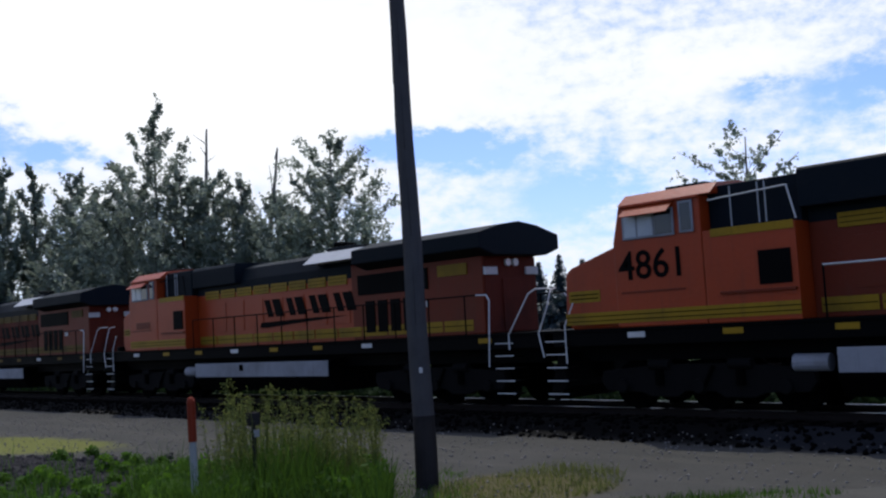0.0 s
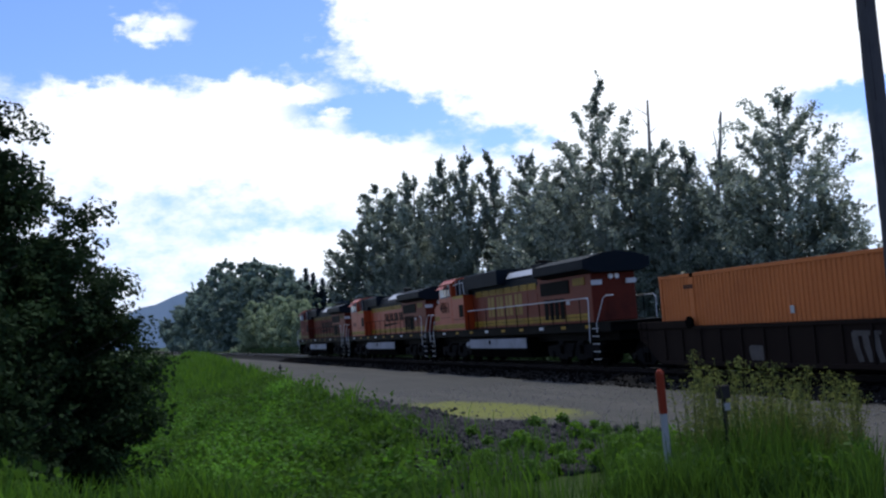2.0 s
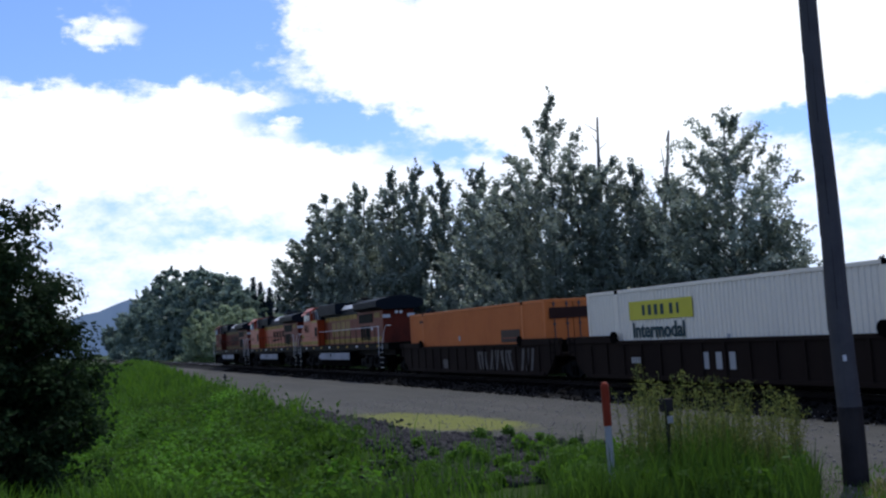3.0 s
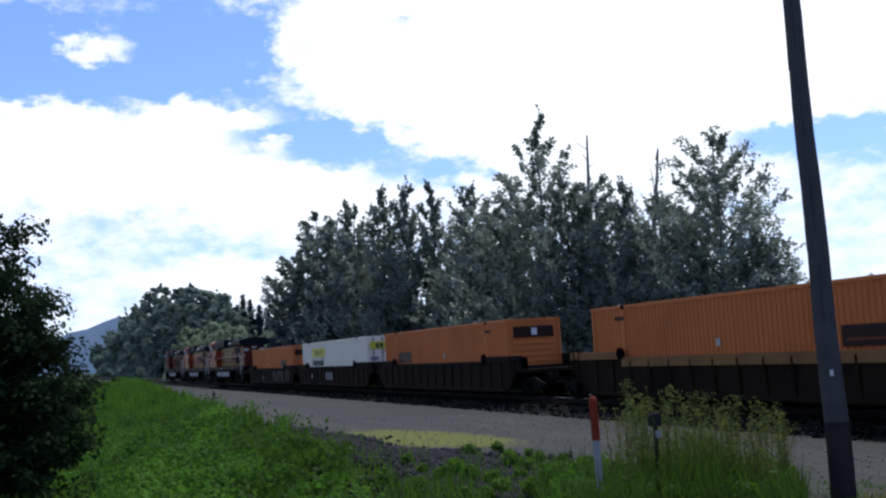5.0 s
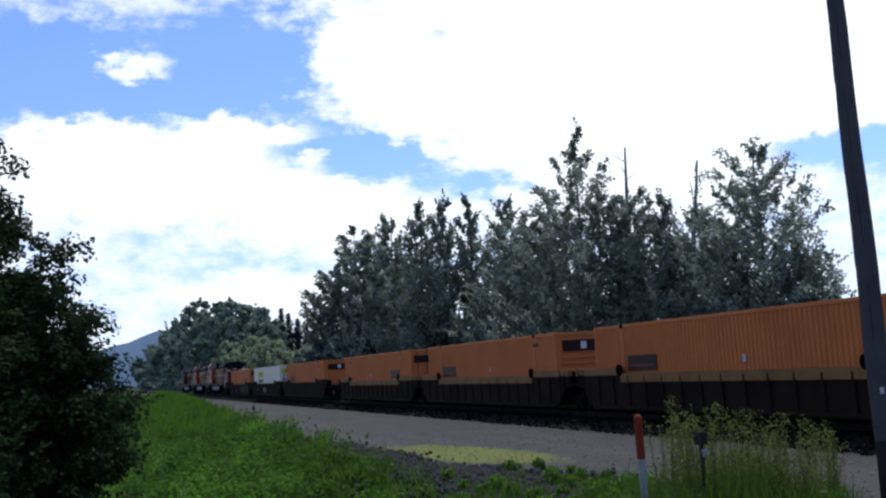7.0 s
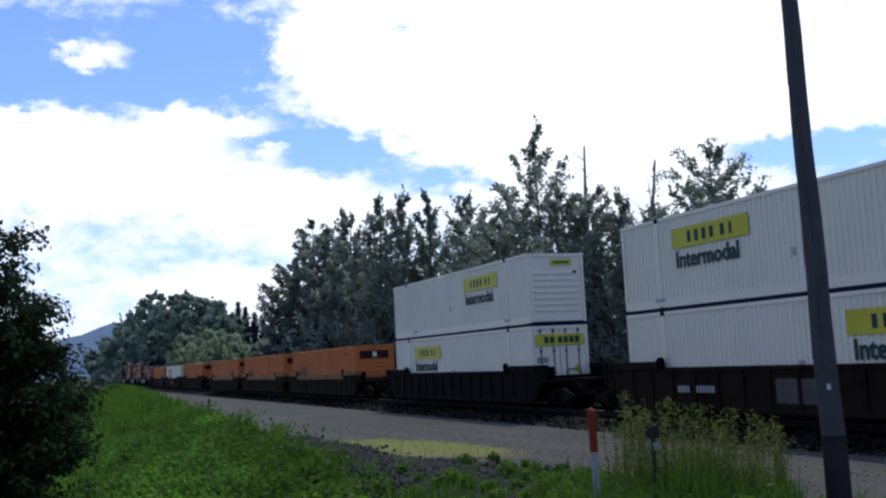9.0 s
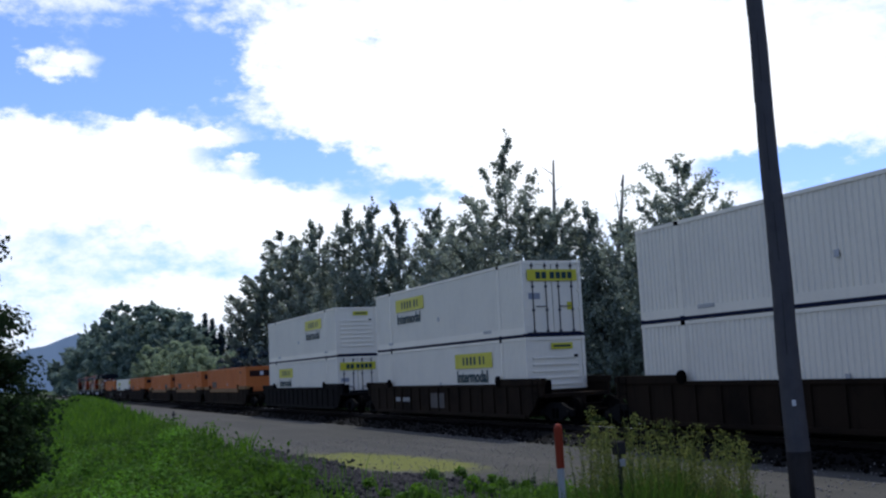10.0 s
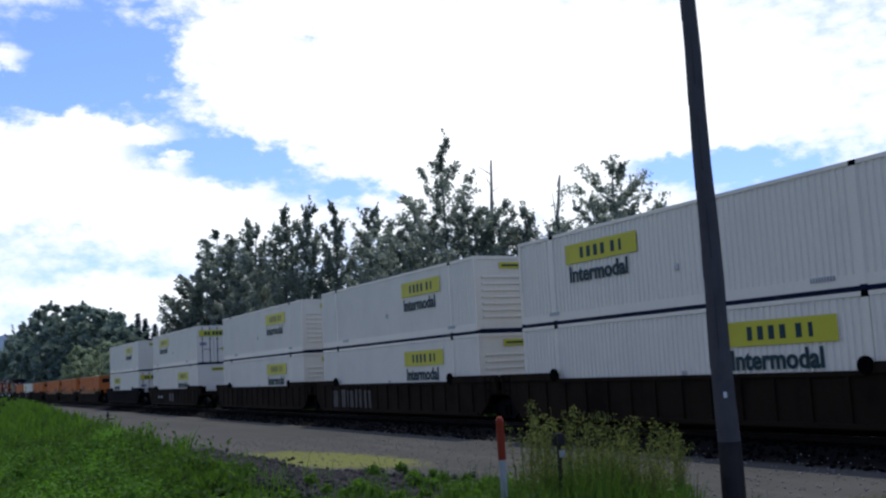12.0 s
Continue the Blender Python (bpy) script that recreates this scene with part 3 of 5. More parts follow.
def make_trees():
    # heading, distance, top's height angle, half width, crown form
    grove = (
        (13.3, 134, 6.2, 3.8, oval), (14.7, 131, 8.3, 3.6, oval), (15.9, 127, 8.2, 3.6, oval), (16.9, 122, 9.2, 3.4, plume),
        (18.6, 118, 9.9, 2.7, plume), (20.05, 116, 10.1, 2.6, plume), (21.5, 116, 9.7, 2.7, plume), (17.7, 128, 6.6, 3.6, oval),
        (23.6, 106, 9.9, 2.9, plume), (22.9, 110, 5.6, 3.0, oval), (24.6, 101, 8.6, 3.2, oval), (26.3, 97, 10.0, 3.8, oval),
        (27.9, 92, 13.1, 6.0, plume), (29.4, 88, 9.5, 2.9, oval), (30.9, 86, 9.6, 2.7, oval), (32.7, 84, 9.1, 2.2, plume),
        (34.5, 82, 8.3, 2.3, plume), (33.5, 84, 5.9, 2.2, oval), (37.8, 78, 11.4, 4.3, oval), (36.0, 80, 7.6, 2.6, oval),
        (39.6, 80, 5.6, 2.6, oval), (25.6, 104, 6.5, 4.0, oval))
    for heading, reach, rise, half, form in grove:
        x, y, top = by_heading(heading, reach, rise)
        tall = rise > 11
        if form is plume:
            tree("cottonwood_tree", "tall grey-green cottonwood with climbing limbs behind the track", x, y, top * 0.99, half * (1.25 if tall else 1.5), form, LEAF_TREE, 104 if tall else 68, 3, 22, 0.22 * reach / 100, 0.6 if tall else 0.5, base=0.1, thick=0.22, climb=1.5, ragged=0.3, flat=1.2, inner=0.15, twigs=10, rise=0.8, reach=1.4)
        else:
            tree("cottonwood_tree", "full rounded grey-green cottonwood behind the track", x, y, top * 0.985, half * 1.06, form, LEAF_TREE, 116 if tall else 74, 3, 28, 0.22 * reach / 100, 0.68, base=0.04, thick=0.24, climb=0.85, ragged=0.12, inner=0.25, twigs=11, rise=0.4, reach=1.05)
    # thin sunlit tree beside the line
    x, y, top = by_heading(61.2, 52, 9.9)
    tree("sparse_tree", "thin airy tree with sparse pale leaves beyond the line", x, y, top, 3.8, oval, LEAF_TREE, 60, 2, 8, 0.15, 0.4, twigs=3, reach=0.9, base=0.3, thick=0.14, ragged=0.3, climb=0.7)
    # far woods along the line
    for heading, reach, rise, half in ((4.2, 420, 2.7, 9), (5.0, 380, 3.6, 8), (5.7, 350, 4.5, 8), (6.5, 330, 4.3, 8), (7.3, 310, 4.4, 8), (8.1, 300, 4.6, 8), (8.8, 290, 4.2, 7), (9.5, 280, 3.6, 6), (3.4, 460, 1.9, 9)):
        x, y, top = by_heading(heading, reach, rise)
        tree("far_tree", "distant leafy tree in the woods along the line", x, y, top, half, bank, LEAF_FAR, 34, 4, 40, 0.85, 1.9, base=0.02, thick=0.4, ragged=0.16, twigs=6, reach=2.6, rise=0.7)
    for heading, rise in ((10.0, 3.0), (10.5, 3.8), (10.9, 3.5), (11.4, 3.2), (11.9, 2.8), (12.4, 2.7)):
        x, y, top = by_heading(heading, 290, rise)
        conifer("far_fir", "distant dark pointed fir beyond the leafy trees", x, y, top, 5.0, 0.9)
    for heading, reach, rise, half in ((7.6, 215, 2.1, 4.2), (8.6, 205, 2.6, 4.5), (9.6, 195, 2.4, 4.2), (10.6, 190, 1.6, 4.0), (11.8, 180, 1.6, 4.4), (12.9, 170, 1.7, 4.2)):
        x, y, top = by_heading(heading, reach, rise)
        tree("willow_shrub", "rounded pale green willow shrub beside the track", x, y, top, half, bank, LEAF_WILLOW, 22, 4, 45, 0.42, 1.0, twigs=6, reach=1.3, base=0.02, thick=0.15, category="shrub", ragged=0.16)
    for heading, rise in ((41.3, 3.2), (42.6, 2.2), (44.0, 2.4), (45.2, 2.7), (46.5, 2.6), (48.0, 3.0), (49.3, 3.3), (50.5, 3.6), (51.8, 3.3), (53.2, 3.4)):
        x, y, top = by_heading(heading, 170, rise)
        conifer("far_fir", "distant dark fir on the far side of the field", x, y, top, 3.8, 0.6)
    # undergrowth at the foot of the grove, needle-dark to paint shade there
    for i in range(16):
        heading = 12.5 + i * 2.4
        reach = 126 - i * 3.6
        x, y, top = by_heading(heading, reach, 1.5 + 0.8 * math.sin(i * 2.1))
        tree("hedgerow_shrub", "dense shrub under the trees behind the track, darkened as shaded", x, y, top, 3.4, bank, LEAF_FIR, 20, 4, 50, 0.32, 0.8, base=0.0, thick=0.08, category="shrub", ragged=0.2)
    # dead snags
    for heading, reach, rise, bend in ((30.7, 88, 11.8, 0.2), (34.3, 83, 10.7, 0.9)):
        x, y, top = by_heading(heading, reach, rise)
        ob = thing("dead_tree", "bare bleached dead tree trunk among leafy trees", "tree")
        ob.matrix_world = pose(x, y, -0.75)
        bm = bmesh.new()
        points = [Vector((bend * math.sin(i * 1.1) * 0.5 + random.uniform(-0.08, 0.08), 0, top * i / 8)) for i in range(9)]
        points[8] = points[8] + Vector((bend * 0.6, 0, 0))
        for i in range(8):
            rod(bm, points[i], points[i + 1], 0.46 * (1 - i / 9.5), 0.46 * (1 - (i + 1) / 9.5), 6)
        part("trunk", bm, DEAD_WOOD, ob)
        for i in range(9):
            z = random.uniform(0.55, 0.95) * top
            p = points[int(z / top * 8)]
            bm = bmesh.new()
            tip = Vector((random.uniform(-1.1, 1.1), random.uniform(-0.5, 0.5), random.uniform(0.3, 1.3)))
            rod(bm, (p.x, p.y, z), Vector((p.x, p.y, z)) + tip, 0.05, 0.015, 4)
            part("branch", bm, DEAD_WOOD, ob)


make_trees()


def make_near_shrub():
    """The big shrub at the bank's edge, with shade put into its leaf colour."""
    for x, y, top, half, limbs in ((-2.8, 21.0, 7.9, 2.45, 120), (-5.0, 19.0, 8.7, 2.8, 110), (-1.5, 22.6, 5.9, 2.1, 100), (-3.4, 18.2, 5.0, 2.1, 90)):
        tree("bank_shrub", "large dense shrub on the grassy bank, deep shade in its leaf colour", x, y, top, half, oval, LEAF_BUSH, limbs, 6, 120, 0.075, 0.38, twigs=9, rise=0.2, reach=0.42, base=0.03, thick=0.09, category="shrub", ragged=0.16, climb=0.5, inner=0.35, flat=1.0)


make_near_shrub()


def blades(name, label, xs, ys, tall, wide, material, bend=0.5, group=""):
    k = len(xs)
    base = np.stack([xs, ys, ground_height(xs, ys) - 0.03], 1)
    turn = rng.uniform(0, 2 * np.pi, k)
    side = np.stack([np.cos(turn), np.sin(turn), np.zeros(k)], 1)
    away = np.stack([-np.sin(turn), np.cos(turn), np.zeros(k)], 1)
    tall = tall * rng.uniform(0.55, 1.25, k)
    tip = bend * tall * rng.uniform(0.1, 1.0, k)
    up = np.array([0, 0, 1.0])
    w = (wide * rng.uniform(0.6, 1.4, k))[:, None]
    p0 = base - side * w / 2
    p1 = base + side * w / 2
    m = base + up * (tall * 0.55)[:, None] + away * (tip * 0.3)[:, None]
    p2, p3 = m + side * w * 0.42, m - side * w * 0.42
    p4 = base + up * tall[:, None] + away * tip[:, None] + side * w * 0.06
    p5 = p4 - side * w * 0.12
    verts = np.stack([p0, p1, p2, p3, p4, p5], 1).reshape(-1, 3)
    i = np.arange(k)[:, None] * 6
    faces = np.concatenate([i + [0, 1, 2, 3], i + [3, 2, 4, 5]], 0)
    return tagged(sheet(name, verts, faces, material), label, "grass", kind="stuff")


def make_grass():
    # bank left of the road, clumped, thinner over the broken stone
    def scatter(count, x0, x1, y0, y1, keep):
        x, y = rng.uniform(x0, x1, count), rng.uniform(y0, y1, count)
        n = np.sin(x * 1.7 + 1.3 * np.sin(y * 0.8)) * np.sin(y * 1.1 + np.sin(x * 0.9)) * 0.5 + 0.5
        ok = keep(x, y, n)
        return x[ok], y[ok], n[ok]

    def on_stones(x, y):
        return (np.abs(x - 8.2) < 0.7 + 0.9 * np.clip((24 - y) / 5, 0, 1)) & (y > 15.2) & (y < 36)

    def below_stones(x, y):
        return (np.degrees(np.arctan2(x, y)) > 16.0) & (y < 27)

    def bank_keep(x, y, n):
        d = road_edge(y) - x
        rocks = on_stones(x, y)
        return (d > -0.3 * n) & (~rocks | (rng.uniform(size=len(x)) < 0.10)) & (rng.uniform(size=len(x)) < 0.35 + 0.65 * n) & (np.hypot(x, y) > 9) & (~below_stones(x, y) | (rng.uniform(size=len(x)) < 0.2))

    x, y, n = scatter(110000, -7, 10, 11, 36, bank_keep)
    blades("bank_grass", "lush green grass on the bank beside the road", x, y, 0.2 + 0.4 * n, 0.02, GRASS, 0.8)
    # low broad-leaved growth in mounds on the bank, dark-toned as shade in hollows
    x, y, n = scatter(2600, -7, 8.5, 13, 60, lambda x, y, n: (road_edge(y) - x > 0.5) & ~on_stones(x, y) & ~below_stones(x, y))
    wide = 0.2 + 0.6 * rng.uniform(size=len(x)) ** 2.5
    m = 30
    c = np.stack([x, y, ground_height(x, y)], 1)
    ball = rng.normal(size=(len(x), m, 3))
    ball /= np.linalg.norm(ball, axis=2)[:, :, None]
    ball[:, :, 2] = np.abs(ball[:, :, 2])
    pts = c[:, None] + ball * (wide[:, None] * rng.uniform(0.7, 1.1, (len(x), m)))[:, :, None] * (1, 1, 1.25) + np.stack([0 * x, 0 * x, 0.5 * n * n], 1)[:, None]
    v, f = leaf_cards(pts.reshape(-1, 3), 0.1, 0.8, 1.5)
    tagged(sheet("bank_plants", v, f, RANK_GRASS), "low broad-leaved plants in mounds on the bank, darkened as shaded hollows", "plants", kind="stuff")
    # brambles in rounded mounds, toned bright as lit lumps over the dark hollows
    x, y, n = scatter(900, -6, 8.0, 13.5, 48, lambda x, y, n: (road_edge(y) - x > np.where(y < 42, 2.3, 1.0)) & ~on_stones(x, y) & ~below_stones(x, y) & (np.hypot(x, y) > 15) & (rng.uniform(size=len(x)) < 0.1 + 0.9 * n))
    c = np.stack([x, y, ground_height(x, y) + 0.05], 1)
    v, f = clump_cards(c, 0.4 + 0.75 * rng.uniform(size=len(x)) ** 2, 260, 0.09, 1.5, 0.9, 0.4)
    tagged(sheet("brambles", v, f, BRAMBLE), "rounded mounds of bright green brambles on the bank", "brambles", kind="stuff")
    # tufts among the broken stone
    x, y = rng.uniform(6.2, 10.2, 34), rng.uniform(14.6, 22, 34)
    c = np.stack([x, y, ground_height(x, y) + 0.08], 1)
    v, f = clump_cards(c, 0.08 + 0.16 * rng.uniform(size=34), 70, 0.07, 2.6, 1.3, 0.8)
    tagged(sheet("weed_tufts", v, f, GRASS), "green weed tufts growing between broken stones", "weeds", kind="stuff")
    x, y, n = scatter(90000, -12, 18, 34, 230, lambda x, y, n: (road_edge(y) - x > 0.2 * n) & (rng.uniform(size=len(x)) < 0.4 + 0.6 * n))
    blades("far_bank_grass", "green grass along the far edge of the road", x, y, 0.4 + 0.35 * n + 0.0025 * y, 0.04 + 0.0007 * y, GRASS, 0.7)
    # tall green grass round the marker post and the pole
    def round_pole(x, y, n):
        a, r = np.degrees(np.arctan2(x, y)), np.hypot(x, y)
        ok = (a > 26.5 + 4.0 * n * rng.uniform(size=len(x))) & (a < 44.5 - 2 * n) & (r > 12.5) & (r < 17.0 + 2.5 * n * rng.uniform(size=len(x)) - 0.12 * (a - 30))
        foot = (a > 41.0) & (r < 17.8)
        return ok & ~foot & (rng.uniform(size=len(x)) < 0.3 + 0.7 * n)
    x, y, n = scatter(75000, 5, 14, 8.5, 18, round_pole)
    n = n * rng.uniform(0.2, 1.3, len(x))
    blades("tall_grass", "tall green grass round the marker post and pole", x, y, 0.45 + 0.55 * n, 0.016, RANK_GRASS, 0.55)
    x, y, n = scatter(9000, 8, 13, 9, 14.5, lambda x, y, n: (np.hypot(x - 10.6, y - 11.9) < 1.3 + 1.0 * n * rng.uniform(size=len(x))) & (rng.uniform(size=len(x)) < 0.3 + 0.7 * n))
    blades("pole_grass", "short patchy green grass round the foot of the pole", x, y, 0.05 + 0.13 * n, 0.014, GRASS, 0.7)
    # leafy weeds between the tall grass
    a, r = np.radians(rng.uniform(27.5, 40.0, 120)), rng.uniform(13.2, 17.0, 120)
    x, y = np.sin(a) * r, np.cos(a) * r
    v, f = clump_cards(np.stack([x, y, ground_height(x, y) + 0.2], 1), rng.uniform(0.15, 0.38, 120), 90, 0.055, 2.2, 1.3, 0.8)
    tagged(sheet("leafy_weeds", v, f, GRASS), "leafy green weeds among the tall grass", "weeds", kind="stuff")

    def foreground(x, y, n):
        a, r = np.degrees(np.arctan2(x, y)), np.hypot(x, y)
        return (a > -6) & (a < 30) & (r > 13) & (r < 17.5 + 2 * n) & (rng.uniform(size=len(x)) < (0.15 + 0.85 * n * n) * np.where((a > 16.5) & (r > 13.6), 0.1, 1.0))
    x, y, n = scatter(60000, -3, 10, 11, 21, foreground)
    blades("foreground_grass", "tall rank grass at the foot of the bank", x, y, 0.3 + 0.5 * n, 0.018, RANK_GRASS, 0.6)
    x, y, n = scatter(9000, 9.5, 15, 8, 14, lambda x, y, n: ((x - 11.7) ** 2 / 3.0 + (y - 10.3) ** 2 / 2.2 < 0.6 + 0.5 * n))
    blades("dry_grass", "short dry straw-coloured grass beside the pole", x, y, 0.1 + 0.08 * n, 0.014, WEED, 0.9)
    x, y, n = scatter(60000, -6, 9, 4, 15, lambda x, y, n: (highway(x, y) > -2.2) & (highway(x, y) < 0.1))
    blades("verge_grass", "short green grass on the paved road's verge", x, y, 0.06 + 0.08 * n, 0.012, RANK_GRASS, 0.7)
    # seeding weeds
    stems, heads = [], []
    for i in range(190):
        a, r = radians(31.0 + 9.5 * rng.uniform() ** 0.9), rng.uniform(14.3, 17.6)
        px, py = math.sin(a) * r, math.cos(a) * r
        h = rng.uniform(0.9, 1.9) * (1.0 - 0.03 * (math.degrees(a) - 33))
        lean = rng.normal(size=2) * 0.12
        top = np.array([px + lean[0], py + lean[1], -0.5 + h])
        stems.append((px, py, top))
        m = rng.integers(50, 95)
        u = rng.uniform(0.3, 1.02, m)[:, None] ** 0.7
        heads.append(np.array([px, py, -0.5]) * (1 - u) + top * u + rng.normal(size=(m, 3)) * np.array([0.065, 0.065, 0.03]) * (1.3 - u * 0.8))
    v, f = leaf_cards(np.concatenate(heads), 0.02, 0.5, 2.6)
    bm = bmesh.new()
    for px, py, top in stems:
        rod(bm, (px, py, -0.5), top, 0.008, 0.004, 3)
    weeds = thing("seeding_weeds", "tall yellow-green weeds gone to seed by the pole", "weeds")
    tagged(part("stems", bm, WEED, weeds), kind="stuff")
    tagged(sheet("seed_heads", v, f, WEED, weeds), kind="stuff")


make_grass()


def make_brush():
    """Brush added along the far side of the track; its dark leaves stand for shade."""
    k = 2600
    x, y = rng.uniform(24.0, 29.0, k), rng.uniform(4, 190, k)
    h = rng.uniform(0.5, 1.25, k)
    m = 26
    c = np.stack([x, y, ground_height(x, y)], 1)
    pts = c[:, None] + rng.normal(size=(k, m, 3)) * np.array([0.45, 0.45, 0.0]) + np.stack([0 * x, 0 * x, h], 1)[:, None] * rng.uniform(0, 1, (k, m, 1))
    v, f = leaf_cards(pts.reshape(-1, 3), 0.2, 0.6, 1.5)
    tagged(sheet("trackside_brush", v, f, LEAF_BUSH), "brush along the far side of the track, leaves darkened as shade", "brush", kind="stuff")


make_brush()


def stones(name, label, xs, ys, size, material, sink=0.3):
    """Broken stones, each a jittered block of its own."""
    corner = np.array([(-1, -1, -1), (1, -1, -1), (1, 1, -1), (-1, 1, -1), (-.7, -.7, 1), (.7, -.7, 1), (.7, .7, 1), (-.7, .7, 1)]) * 0.5
    face = np.array([(3, 2, 1, 0), (4, 5, 6, 7), (0, 1, 5, 4), (1, 2, 6, 5), (2, 3, 7, 6), (3, 0, 4, 7)])
    k = len(xs)
    s = size * rng.uniform(0.5, 1.5, k)
    v = corner[None] * rng.uniform(0.55, 1.25, (k, 8, 3))
    q = rng.normal(size=(k, 4))
    q /= np.linalg.norm(q, axis=1)[:, None]
    w, x, y, z = q.T
    r = np.stack([1 - 2 * (y * y + z * z), 2 * (x * y - z * w), 2 * (x * z + y * w), 2 * (x * y + z * w), 1 - 2 * (x * x + z * z), 2 * (y * z - x * w), 2 * (x * z - y * w), 2 * (y * z + x * w), 1 - 2 * (x * x + y * y)], 1).reshape(k, 3, 3)
    v = np.einsum("kij,kvj->kvi", r, v) * s[:, None, None]
    v += np.stack([xs, ys, ground_height(xs, ys) + s * (0.5 - sink)], 1)[:, None]
    f = (np.arange(k)[:, None, None] * 8 + face[None]).reshape(-1, 4)
    return tagged(sheet(name, v.reshape(-1, 3), f, material), label, "stones", kind="stuff")


def make_stones():
    k = 7000
    y = 15.0 + 21.0 * rng.uniform(size=k) ** 1.7
    middle = 8.0 + 0.3 * np.clip((24 - y) / 6, 0, 1) + 0.25 * np.sin(y * 0.9)
    x = middle + rng.normal(size=k) * (0.42 + 0.75 * np.clip((24 - y) / 5, 0, 1))
    stones("broken_stone", "dark angular broken stone on the bank below the road", x, y, 0.1, STONE, 0.3)
    y = rng.uniform(5, 40, 3000)
    x = 9.3 + 8.0 * rng.uniform(size=3000)
    stones("gravel", "loose grey gravel on the road beside the track", x, y, 0.03, PEBBLE, 0.3)
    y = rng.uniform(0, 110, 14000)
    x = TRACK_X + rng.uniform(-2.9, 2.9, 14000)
    stones("ballast", "broken stone ballast along the track, darkened with the train's shadow", x, y, 0.07, BALLAST, 0.3)


make_stones()


def make_pole():
    pole = thing("utility_pole", "tall weathered grey wooden utility pole in the grass", "pole")
    pole.matrix_world = pose(10.82, 11.62, -0.47, -0.3, -0.35)
    sides = 16

    def length(low, high, rings, extra):
        bm = bmesh.new()
        loops = []
        for i in range(rings + 1):
            z = low + (high - low) * i / rings
            r = 0.18 - 0.08 * z / 11 + extra
            loops.append([bm.verts.new((0.012 * math.sin(z * 1.9) + r * math.cos(k) * random.uniform(0.97, 1.03), r * math.sin(k) * random.uniform(0.97, 1.03), z)) for k in (2 * math.pi * j / sides for j in range(sides))])
        for lower, upper in zip(loops, loops[1:]):
            for j in range(sides):
                bm.faces.new((lower[j], lower[(j + 1) % sides], upper[(j + 1) % sides], upper[j]))
        bm.faces.new(loops[-1])
        bm.faces.new(loops[0][::-1])
        return bm

    # Shaft is paler than the butt; haze over the upper pole is painted in.
    part("shaft", length(1.15, 11, 16, 0.0), POLE_WOOD, pole)
    part("butt", length(0.0, 1.15, 4, 0.003), POLE_BUTT, pole, "darker foot below the haze-lightened shaft")
    for a in (0.7, 2.4, 3.9, 5.2):
        for i in range(6):
            z = 1.8 + i * 1.4 + a * 0.2
            p, q = (Vector((0.012 * math.sin(h * 1.9) + (0.1805 - 0.08 * h / 11) * math.cos(a), (0.1805 - 0.08 * h / 11) * math.sin(a), h)) for h in (z, z + 0.9))
            part("drying_crack", rod(bmesh.new(), p, q, 0.006, 0.002, 5), POLE_BUTT, pole)
    bm = boxes((-0.035, 0.035, -0.02, 0.02, 2.02, 2.11), bevel=0.006)
    bmesh.ops.translate(bm, verts=bm.verts, vec=(-0.09, -0.125, -0.2))
    part("tag_plate", bm, RAIL_WHITE, pole, "small pale metal tag plate")


make_pole()


def make_markers():
    # domed marker post
    post = thing("marker_post", "white plastic marker post with an orange-red top", "marker post")
    post.matrix_world = pose(7.04, 12.08, -0.62, 0, -0.6, 0)
    bm = bmesh.new()
    rod(bm, (0, 0, 0), (0, 0, 1.33), 0.05, 0.05, 16)
    part("white_tube", bm, STAKE_WHITE, post)
    bm = bmesh.new()
    rod(bm, (0, 0, 1.33), (0, 0, 1.87), 0.057, 0.057, 16)
    rod(bm, (0, 0, 1.87), (0, 0, 1.905), 0.057, 0.045, 16)
    rod(bm, (0, 0, 1.905), (0, 0, 1.93), 0.045, 0.02, 16)
    part("coloured_cap", bm, STAKE_RED, post, "orange-red domed cap sleeve")
    # short dark stake in the grass
    stub = thing("short_stake", "short dark stake with a cap standing in the weeds", "stake")
    stub.matrix_world = pose(8.0, 12.1, -0.6)
    bm = bmesh.new()
    rod(bm, (0, 0, 0), (0, 0, 1.42), 0.03, 0.03, 8)
    part("stem", bm, POLE_BUTT, stub)
    part("cap_block", boxes((-0.08, 0.08, -0.06, 0.06, 1.42, 1.6), bevel=0.01), POLE_BUTT, stub)
    part("plate", boxes((-0.05, 0.05, -0.075, -0.062, 1.26, 1.36), bevel=0.004), STAKE_WHITE, stub, "small pale plate")
    # thin post at the road's edge
    far = thing("thin_post", "thin dark post at the edge of the gravel road", "post")
    far.matrix_world = pose(8.85, 57.6, -0.55)
    bm = bmesh.new()
    rod(bm, (0, 0, 0), (0.02, 0, 1.15), 0.06, 0.05, 8)
    part("shaft", bm, POLE_WOOD, far)
    part("band", extrude_x([(-0.06, 0.9), (0.06, 0.9), (0.06, 1.0), (-0.06, 1.0)], -0.07, 0.09, 0.01), POLE_BUTT, far)


make_markers()


